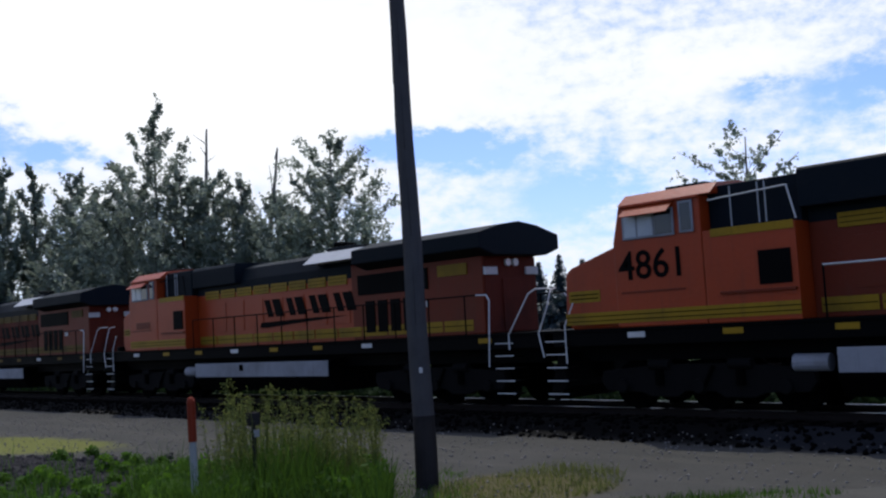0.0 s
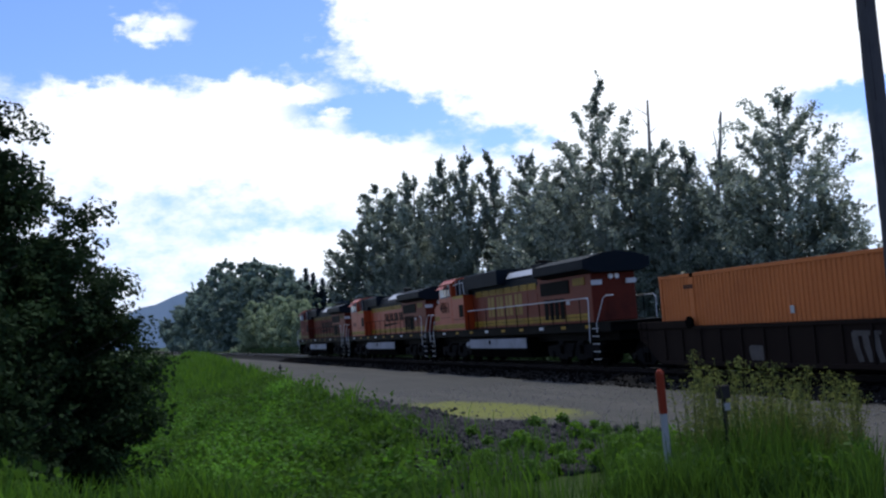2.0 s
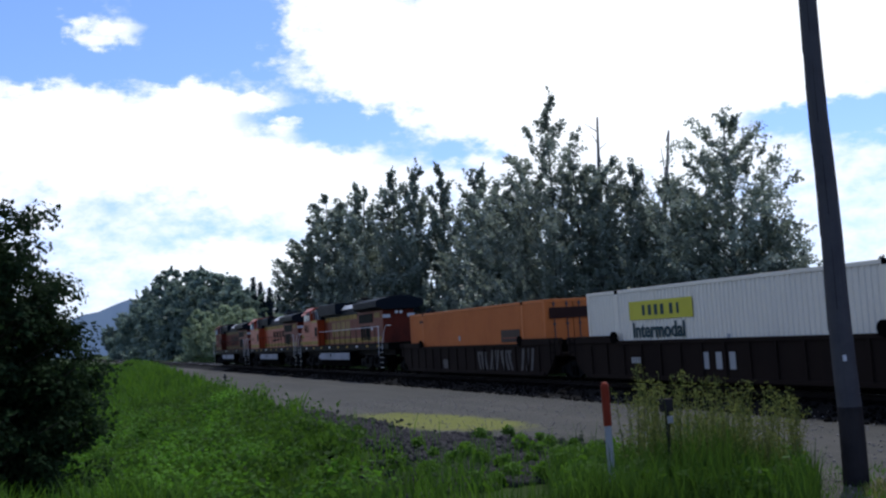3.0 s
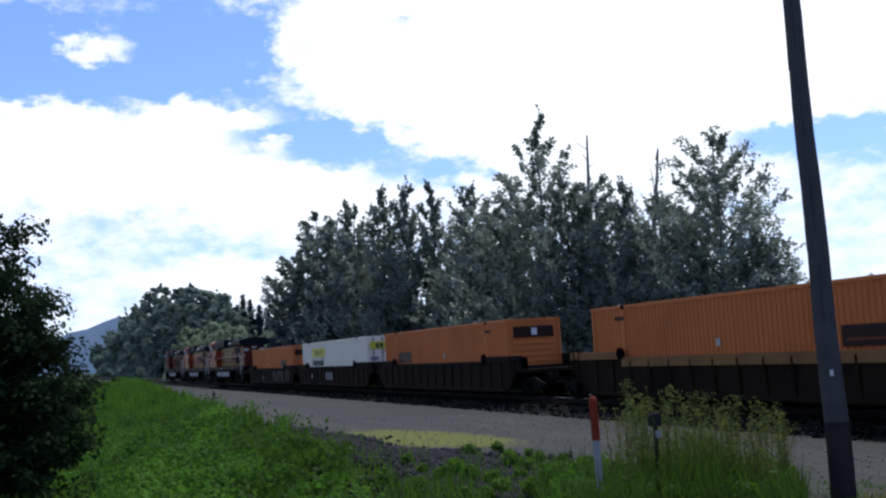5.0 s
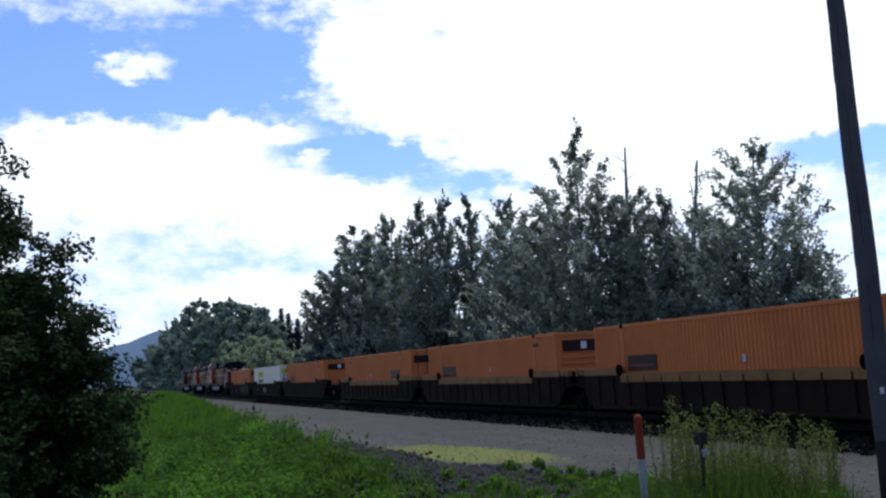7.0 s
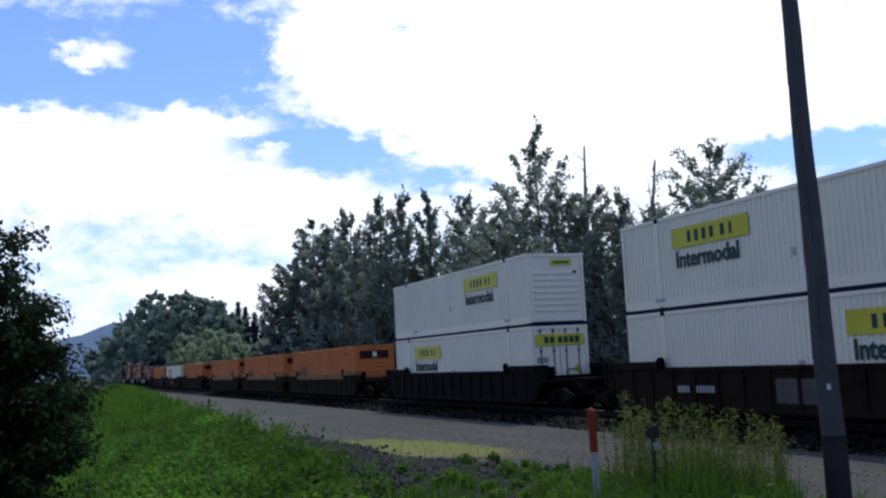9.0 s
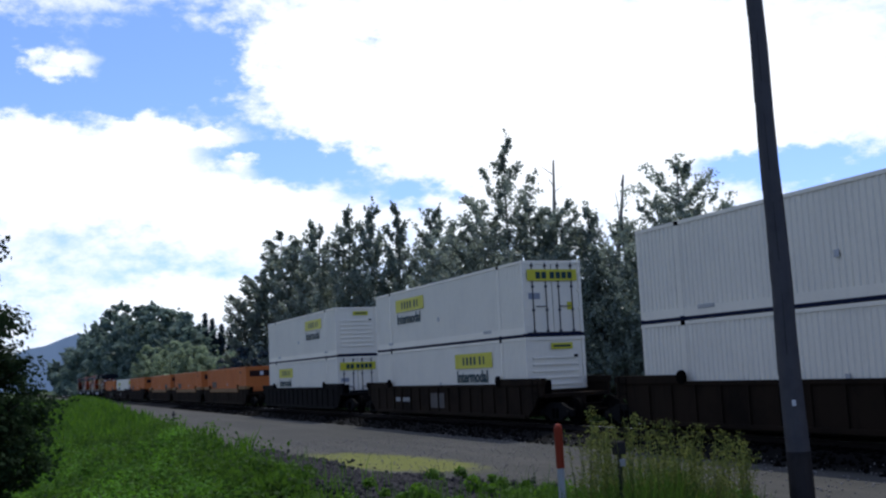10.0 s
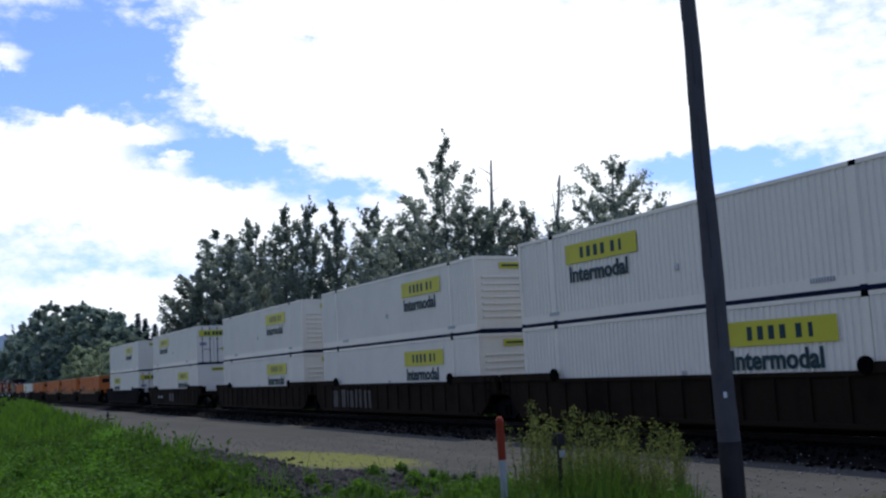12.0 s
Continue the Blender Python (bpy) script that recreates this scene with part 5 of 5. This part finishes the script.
def locomotive(label, old_scheme, number, paint=ORANGE, hood_paint=ORANGE, band=YELLOW):
    """A six-axle road diesel. y = 0 is the nose's front; the rear platform is near y = -22.3."""
    loco = thing("locomotive", label, "locomotive", "locomotives at the head")
    # frame
    part("frame", boxes((-1.5, 1.5, -22.3, 0.35, 1.42, 1.74), (-0.9, 0.9, -21.8, 0.0, 1.05, 1.43), bevel=0.02), BLACK, loco)
    part("walkway", boxes((-1.53, 1.53, -22.4, 0.45, 1.741, 1.80), bevel=0.008), BLACK, loco)
    # nose and cab, one welded shell each
    nose = [(-0.15, 1.8), (0.0, 2.1), (-0.05, 3.08), (-0.22, 3.2), (-1.75, 3.66), (-1.75, 1.8)]
    part("nose", extrude_x(nose, -1.05 if not old_scheme else -1.38, 1.05 if not old_scheme else 1.38, 0.05), paint, loco)
    cab = [(-1.55, 1.8), (-1.55, 3.62), (-1.75, 4.42), (-3.75, 4.42), (-3.75, 1.8)]
    shell = part("cab", extrude_x(cab, -1.53, 1.53, 0.03), paint, loco)
    roof = [(-1.53, 4.42), (-1.2, 4.66), (-0.4, 4.74), (0.4, 4.74), (1.2, 4.66), (1.53, 4.42)]
    part("cab_roof", extrude_y(roof, -4.0, -1.72, 0.02), paint, loco, "sunlit orange cab roof")
    for side in (-1, 1):
        x0, x1 = sorted((side * 1.535, side * 1.565))
        frame_part = part("window_frame", boxes((x0, x1, -3.14, -1.84, 3.66, 4.24), bevel=0.012), TANK_GREY, shell, "grey framed side window")
        for a, b, film in ((-2.2, -1.9, PALE_GLASS), (-2.62, -2.25, PALE_GLASS), (-3.09, -2.67, GLASS)):
            part("pane", boxes((min(side * 1.566, side * 1.572), max(side * 1.566, side * 1.572), a, b, 3.71, 4.2), bevel=0.002), film, frame_part)
        rear_frame = part("window_frame", boxes((x0, x1, -3.6, -3.26, 3.68, 4.34), bevel=0.012), TANK_GREY, shell, "grey framed rear cab window")
        part("pane", boxes((min(side * 1.566, side * 1.572), max(side * 1.566, side * 1.572), -3.55, -3.31, 3.73, 4.29), bevel=0.002), GLASS, rear_frame)
        visor = [(side * 1.54, 4.36), (side * 1.54, 4.33), (side * 1.82, 4.13), (side * 1.83, 4.15)]
        part("sun_visor", extrude_y(visor, -3.14, -1.95), paint, shell, "orange sun visor over the side window")
        part("drip_rail", boxes((min(side * 1.53, side * 1.6), max(side * 1.53, side * 1.6), -3.75, -1.8, 4.36, 4.41), bevel=0.01), paint, shell)
        stripe = part("cab_stripe", boxes((min(side * 1.532, side * 1.54), max(side * 1.532, side * 1.54), -5.75, -0.12 if old_scheme else -1.6, 1.9, 2.16), bevel=0.002), band, shell, "yellow stripe along the cab foot")
        for z in (1.965, 2.065):
            part("stripe_line", boxes((min(side * 1.541, side * 1.546), max(side * 1.541, side * 1.546), -5.75, -0.12 if old_scheme else -1.6, z, z + 0.018), bevel=0.001), BLACK, stripe)
        badge = part("nose_badge", boxes((min(side * (1.384 if old_scheme else 1.054), side * (1.392 if old_scheme else 1.062)), max(side * (1.384 if old_scheme else 1.054), side * (1.392 if old_scheme else 1.062)), -1.0, -0.12, 2.4, 2.66), bevel=0.003), band, loco, "yellow panel with dark rules")
        for z in (2.47, 2.56):
            part("rule", boxes((min(side * (1.393 if old_scheme else 1.063), side * (1.397 if old_scheme else 1.067)), max(side * (1.393 if old_scheme else 1.063), side * (1.397 if old_scheme else 1.067)), -0.95, -0.17, z, z + 0.025), bevel=0.001), BLACK, badge)
        part("side_crease", boxes((min(side * 1.53, side * 1.545), max(side * 1.53, side * 1.545), -3.3, -1.7, 2.52, 2.56), bevel=0.004), DULL_ORANGE, shell)
        if number:
            c = -3.35 if side > 0 else -1.66
            letters("road_number", number, 0.86, BLACK, loco, pose(side * 1.538, c, 2.82) @ pose(0, 0, 0, 90, 0, 90 * side), "black painted road number", 0.01)
        else:
            part("number_panel", boxes((min(side * 1.532, side * 1.538), max(side * 1.532, side * 1.538), -3.2, -2.1, 2.6, 2.85), bevel=0.002), DULL_ORANGE, loco)
        # equipment cabinet behind the cab
        part("cabinet_vent", boxes((min(side * 1.50, side * 1.545), max(side * 1.50, side * 1.545), -5.62, -4.95, 2.5, 3.16), bevel=0.01), BLACK, loco, "black louvred vent")
        part("cabinet_ledge", boxes((min(side * 1.50, side * 1.58), max(side * 1.50, side * 1.58), -5.7, -4.1, 2.36, 2.42), bevel=0.01), DULL_ORANGE, loco)
        part("cabinet_stripe", boxes((min(side * 1.5, side * 1.535), max(side * 1.5, side * 1.535), -5.72, -3.95, 3.52, 3.68), bevel=0.004), band, loco)
        rail = [(side * 1.45, -3.9, 4.28), (side * 1.45, -5.6, 4.36), (side * 1.45, -5.75, 3.7)]
        part("roof_rail", pipe(rail, 0.018), RAIL_WHITE if old_scheme else BLACK, loco)
        for y in (-4.4, -5.0, -5.15):
            part("stanchion", pipe([(side * 1.44, y, 3.7), (side * 1.44, y, 4.5)], 0.016), STEEL_ROD, loco)
    part("equipment_cabinet", boxes((-1.52, 1.52, -5.75, -3.76, 1.8, 3.66), bevel=0.02), paint, loco)
    part("upper_cabinet", boxes((-1.2, 1.2, -5.75, -3.76, 3.661, 4.58), bevel=0.04), ROOF_GREEN, loco)
    part("hatch", boxes((-0.5, 0.5, -3.3, -2.3, 4.74, 4.82), bevel=0.02), ROOF_GREEN, loco)
    # long hood
    hood_o = [(-0.98, 1.8), (-0.98, 3.98), (-0.8, 4.36), (-0.35, 4.5), (0.35, 4.5), (0.8, 4.36), (0.98, 3.98), (0.98, 1.8)]
    part("hood", extrude_y(hood_o, -14.6, -5.76, 0.02), hood_paint, loco)
    dark_o = [(-0.995, 3.62), (-0.995, 3.99), (-0.81, 4.375), (-0.35, 4.516), (0.35, 4.516), (0.81, 4.375), (0.995, 3.99), (0.995, 3.62)]
    part("hood_roof", extrude_y(dark_o, -14.6, -5.77, 0.01), ROOF_GREEN, loco)
    part("brake_hump", extrude_y([(-1.42, 3.9), (-1.42, 4.6), (-1.36, 4.66), (1.36, 4.66), (1.42, 4.6), (1.42, 3.9)] if old_scheme else [(-1.2, 3.9), (-1.2, 4.5), (-1.1, 4.6), (1.1, 4.6), (1.2, 4.5), (1.2, 3.9)], -10.6 if old_scheme else -8.6, -5.8, 0.02), ROOF_GREEN, loco)
    rear_o = [(-1.0, 1.8), (-1.0, 3.96), (-0.75, 4.3), (0.75, 4.3), (1.0, 3.96), (1.0, 1.8)]
    part("radiator_cab", extrude_y(rear_o, -19.95, -14.6, 0.03), DULL_ORANGE, loco)
    wing = [(-1.53, 3.95), (-1.53, 4.34), (-0.7, 4.56), (0, 4.66), (0.7, 4.56), (1.53, 4.34), (1.53, 3.95), (1.02, 3.78), (-1.02, 3.78)]
    # Rear wall plate's dark orange holds soot and the wing's shade.
    part("rear_bulkhead", boxes((-0.97, 0.97, -20.0, -19.955, 1.82, 3.76), bevel=0.01), SOOT_SHADE_ORANGE, loco, "sooty rear wall with shade in its colour and a door")
    part("rear_door", boxes((-0.35, 0.35, -20.03, -20.001, 1.84, 3.2), bevel=0.01), SOOT_SHADE_ORANGE, loco)
    part("radiator_wing", extrude_y(wing, -20.4, -15.3, 0.03), ROOF_GREEN, loco, "dark overhanging radiator roof")
    part("exhaust_housing", boxes((-0.55, 0.55, -14.2, -12.9, 4.5, 4.66), bevel=0.03), ROOF_GREEN, loco)
    # slanted panel added where the roof catches sun, the light painted in its colour
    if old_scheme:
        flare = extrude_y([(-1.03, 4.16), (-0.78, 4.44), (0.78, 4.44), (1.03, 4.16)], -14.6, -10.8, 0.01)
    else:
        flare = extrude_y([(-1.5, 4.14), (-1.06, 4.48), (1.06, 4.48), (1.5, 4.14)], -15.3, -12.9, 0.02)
    part("roof_panel", flare, SUN_TONED_ROOF, loco, "roof panel coloured pale as if sunlit")
    for side in (-1, 1):
        s0, s1 = sorted((side * 0.985, side * 1.0))
        for k in range(7):
            y = -6.6 - k * 1.14
            part("engine_door", boxes((s0, s1, y - 1.02, y - 0.04, 2.32, 3.3), bevel=0.006), hood_paint, loco)
        for k in range(8):
            y = -6.3 - k * 1.02
            top = part("upper_louvre", boxes((min(side * 0.99, side * 1.012), max(side * 0.99, side * 1.012), y - 0.94, y - 0.04, 3.46, 3.74), bevel=0.006), band, loco, "yellow louvred panel")
            for i in range(2):
                part("slot", boxes((min(side * 1.013, side * 1.017), max(side * 1.013, side * 1.017), y - 0.9, y - 0.08, 3.54 + i * 0.1, 3.555 + i * 0.1), bevel=0.001), BLACK, top)
        for k in range(12):
            y = -5.9 - k * 1.14
            foot = part("hood_stripe", boxes((min(side * 1.001, side * 1.01), max(side * 1.001, side * 1.01), y - 1.08, y, 1.9, 2.18), bevel=0.003), band, loco)
            part("stripe_line", boxes((min(side * 1.011, side * 1.014), max(side * 1.011, side * 1.014), y - 1.06, y - 0.02, 2.03, 2.05), bevel=0.001), BLACK, foot)
        # company lettering as plain slanted blocks
        shear = 0.0 if old_scheme else 0.22
        a0, size, z0 = (-8.1, 1.05, 2.36) if old_scheme else (-10.0, 1.06, 2.68)
        tall = 1.0 if old_scheme else 0.56
        for k in range(4):
            y1 = a0 - k * size * 1.16
            d = shear
            for c0, c1, e0, e1 in ((0.0, 0.3, 0.0, 1.0), (0.42, 0.84, 0.0, 1.0)):
                q0, q1 = y1 - size * c0, y1 - size * c1
                o = [(q0 - d * (1 - e0), z0 + tall * e0), (q1 - d * (1 - e0), z0 + tall * e0), (q1 - d * (1 - e1), z0 + tall * e1), (q0 - d * (1 - e1), z0 + tall * e1)]
                part("lettering_block", extrude_x(o, min(side * 1.004, side * 1.01), max(side * 1.004, side * 1.01)), CREAM if old_scheme else BLACK, loco, "plain lettering block")
        if not old_scheme:
            o = [(-9.7, 2.36), (-10.2, 2.34), (-14.4, 2.54), (-12.8, 2.56), (-9.8, 2.52)]
            part("swoosh", extrude_x(o, min(side * 1.004, side * 1.009), max(side * 1.004, side * 1.009)), BLACK, loco)
        # radiator-end openings
        part("intake_grille", boxes((min(side * 0.99, side * 1.03), max(side * 0.99, side * 1.03), -17.9, -14.9, 3.08, 3.66), bevel=0.01), BLACK, loco, "dark radiator intake grille")
        part("upper_panel", boxes((min(side * 1.0, side * 1.03), max(side * 1.0, side * 1.03), -19.4, -18.3, 3.36, 3.66), bevel=0.006), band, loco)
        for k, y in enumerate((-15.2, -15.75, -16.3, -16.85)):
            part("dark_door", boxes((min(side * 0.99, side * 1.02), max(side * 0.99, side * 1.02), y - 0.42, y, 2.0, 2.9), bevel=0.006), BLACK, loco)
        plate_bars(loco, -1.03 if side < 0 else 1.036, -17.6, 2.6, 3, 0.16, RAIL_WHITE)
        # handrails
        for k in range(11):
            y = -6.2 - k * 1.35
            part("stanchion", pipe([(side * 1.47, y, 1.8), (side * 1.47, y, 2.78)], 0.02), BLACK, loco)
        part("handrail", pipe([(side * 1.47, -6.2, 2.78), (side * 1.47, -20.5, 2.78)], 0.02), RAIL_WHITE if old_scheme else BLACK, loco)
        part("end_handrail", pipe([(side * 1.47, -20.1, 2.78), (side * 1.5, -20.5, 2.76), (side * 1.53, -20.62, 2.62), (side * 1.53, -20.5, 1.0)], 0.019), RAIL_WHITE, loco, "white grab rail")
        part("end_handrail", pipe([(side * 1.3, -22.35, 2.8), (side * 1.5, -22.1, 2.8), (side * 1.53, -21.9, 2.7), (side * 1.53, -21.2, 1.75), (side * 1.53, -21.2, 1.4)], 0.019), RAIL_WHITE, loco, "white grab rail")
        part("end_handrail", pipe([(side * 1.2, 0.42, 2.8), (side * 1.45, 0.38, 2.75), (side * 1.53, 0.45, 2.35), (side * 1.53, 0.75, 1.75), (side * 1.53, 0.62, 1.2)], 0.019), RAIL_WHITE, loco, "white grab rail")
        part("end_handrail", pipe([(side * 1.5, -0.3, 2.4), (side * 1.53, -0.05, 1.9), (side * 1.53, -0.05, 1.05)], 0.019), RAIL_WHITE, loco, "white grab rail")
        for y in (0.28, -21.0):
            for i in range(5):
                z = 0.36 + i * 0.3
                step = part("step", boxes((min(side * 1.12, side * 1.5), max(side * 1.12, side * 1.5), y - 0.3, y + 0.3, z - 0.03, z), bevel=0.006), BLACK, loco)
                part("step_edge", boxes((min(side * 1.501, side * 1.515), max(side * 1.501, side * 1.515), y - 0.3, y + 0.3, z - 0.018, z + 0.008), bevel=0.003), RAIL_WHITE, step, "white step edge")
        for k in range(9):
            part("sill_marker", boxes((min(side * 1.5, side * 1.51), max(side * 1.5, side * 1.51), -2.2 - k * 2.3, -1.75 - k * 2.3, 1.58, 1.70), bevel=0.003), band if k % 3 else RAIL_WHITE, loco, "small reflective marker")
        part("ditch_light", boxes((min(side * 0.9, side * 1.15), max(side * 0.9, side * 1.15), 0.2, 0.42, 1.82, 2.0), bevel=0.03), BLACK, loco)
        part("number_box", boxes((min(side * 0.55, side * 1.02), max(side * 0.55, side * 1.02), -20.06, -19.99, 3.3, 3.5), bevel=0.01), RAIL_WHITE, loco)
    for x in (-0.14, 0.14):
        bm = bmesh.new()
        rod(bm, (x, -19.98, 3.62), (x, -20.08, 3.62), 0.1, 0.1, 14)
        part("headlight", bm, LENS, loco)
    for k in range(3):
        bm = bmesh.new()
        rod(bm, (-0.2 + k * 0.2, -13.4, 4.78), (-0.2 + k * 0.2, -12.9 + 0.1 * k, 4.8), 0.035, 0.09, 10)
        part("horn", bm, BLACK, loco)
    # windscreen
    for a, b in ((-1.2, -0.1), (0.1, 1.2)):
        part("windscreen", extrude_x([(-1.56, 3.74), (-1.58, 3.74), (-1.73, 4.34), (-1.71, 4.34)], a, b), GLASS, loco)
    # fuel tank; the grey upper strip paints sky light on its side
    tank = [(-1.5, 1.15), (-1.5, 0.72), (-1.25, 0.34), (1.25, 0.34), (1.5, 0.72), (1.5, 1.15), (1.4, 1.3), (-1.4, 1.3)]
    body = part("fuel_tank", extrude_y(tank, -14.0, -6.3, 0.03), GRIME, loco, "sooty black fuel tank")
    for side in (-1, 1):
        part("sky_toned_tank_strip", boxes((min(side * 1.49, side * 1.53), max(side * 1.49, side * 1.53), -13.95, -6.35, 0.80, 1.26), bevel=0.012), TANK_GREY, body, "grey upper tank strip coloured as reflecting sky")
    part("tank_band", extrude_y([(x * 1.006, z * 1.004) for x, z in tank], -9.1, -9.0), GRIME, body)
    part("filler_cap", boxes((-1.56, -1.5, -9.4, -9.2, 1.0, 1.2), bevel=0.02), GRIME, body)
    bm = bmesh.new()
    rod(bm, (-1.25, -6.1, 0.98), (-1.25, -5.4, 0.98), 0.17, 0.17, 14)
    part("air_reservoir", bm, TANK_GREY, loco)
    loco_truck(loco, -3.3)
    loco_truck(loco, -18.3)
    part("plow", extrude_x([(0.3, 1.3), (0.62, 0.25), (0.45, 0.2), (0.1, 0.5), (0.1, 1.3)], -1.4, 1.4, 0.03), BLACK, loco)
    coupler(loco, 0.35, 1)
    coupler(loco, -22.3, -1)
    return loco


TRAIN = []  # thing, its place along the line, height above the rails, turn


def ride(ob, y, z=0.0, turn=0.0):
    TRAIN.append((ob, y, z, turn))
    return ob


def make_train():
    ride(locomotive("dark weathered orange and black diesel locomotive leading the train", False, "", SOOT_SHADE_ORANGE, SOOT_SHADE_ORANGE, WORN_YELLOW), 259.6)
    ride(locomotive("orange and black diesel locomotive with yellow stripes, mid-consist", False, ""), 236.4)
    ride(locomotive("orange diesel locomotive with yellow lettering blocks and dark green roof", True, "4861", ORANGE, DULL_ORANGE), 213.5)

    middle = lambda near: near + BOX_L / 2
    sprayed = graffiti(((-2.0, 0.5, 0.75, 0.1), (-3.3, 0.4, 0.85, -0.12), (-4.6, 0.5, 0.8, 0.15), (-6.6, 0.6, 0.9, -0.1), (2.6, 0.3, 0.4, 0.05)))
    letters_like = graffiti(((6.3, 0.35, 0.75, 0.0), (5.3, 0.35, 0.8, 0.0), (4.3, 0.35, 0.75, 0.03), (3.3, 0.35, 0.8, 0.0), (2.2, 0.35, 0.75, 0.05)))
    ride(well_car("faded grey-brown well car with pale graffiti on its sill", WELL_GREY, WELL_GREY, True, False, sprayed), middle(171.6))
    ride(well_car("faded brown well car with white company blocks", WELL_GREY, WELL_GREY, True, False, company_marks), middle(152.0))
    ride(well_car("faded grey-brown well car at the end of its set", WELL_GREY, WELL_GREY, True, True), middle(132.3))
    ride(well_car("dark brown well car with tan upper rim", WELL_BROWN, TAN_RIM, True, False), middle(109.0))
    ride(well_car("dark brown well car with tan upper rim", WELL_BROWN, TAN_RIM, True, False), middle(89.5))
    ride(well_car("dark brown well car with worn tan upper rim", WELL_BROWN, TAN_RIM, True, True), middle(69.9))
    ride(well_car("black ribbed well car under white containers", WELL_DARK, WELL_DARK, True, True), middle(45.86))
    ride(well_car("rusty brown well car with faded painted panel", WELL_BROWN, WELL_BROWN, True, True, number_marks), middle(22.65))
    ride(well_car("rusty brown well car heading a coupled set", WELL_BROWN, WELL_BROWN, True, False), middle(-1.0))
    ride(well_car("rusty dark well car with pale block graffiti", WELL_BROWN, WELL_BROWN, True, False, letters_like), middle(-20.3))
    ride(well_car("dark rusty well car at the end of its set", WELL_BROWN, WELL_BROWN, True, True), middle(-39.6))
    orange = container("orange corrugated steel container with dark sign panel", ORANGE_BOX, ORANGE_BOX, False)
    pale = container("white corrugated container with yellow sign and dark lettering", WHITE_BOX, NAVY, True)
    used = set()

    def load(kind, near, z, doors_near=True):
        ob = kind if kind not in used else copy_thing(kind, pose(0, 0, 0))
        used.add(kind)
        ride(ob, middle(near), z, 0.0 if doors_near else 180.0)

    low, high = 0.33, 3.25
    load(orange, 171.6, low)
    load(pale, 152.0, low)
    load(orange, 132.3, low, False)
    load(orange, 109.0, low)
    load(orange, 89.5, low, False)
    load(orange, 69.9, low, False)
    load(pale, 45.86, low)
    load(pale, 45.86, high, False)
    load(pale, 22.65, low, False)
    load(pale, 22.65, high)
    for near in (-1.0, -20.3):
        load(pale, near, low, False)
        load(pale, near, high, False)
    load(pale, -39.6, low, False)
    load(pale, -39.6, high)


make_train()

SPEED = 20.95  # metres a second, steady


def motions():
    for ob, y, z, turn in TRAIN:
        walk(ob, [(t, pose(TRACK_X, y + (t - 9.5) * SPEED, z, 0, 0, turn)) for t in (0.0, 3.0, 6.0, 9.0, 12.0)])
    for ob, y, radius in WHEELS:
        place = Vector((0, y, radius))
        rate = math.degrees(SPEED / radius)
        walk(ob, [(i / FPS, Matrix.Translation(place) @ pose(0, 0, 0, -rate * i / FPS)) for i in range(361)])


motions()
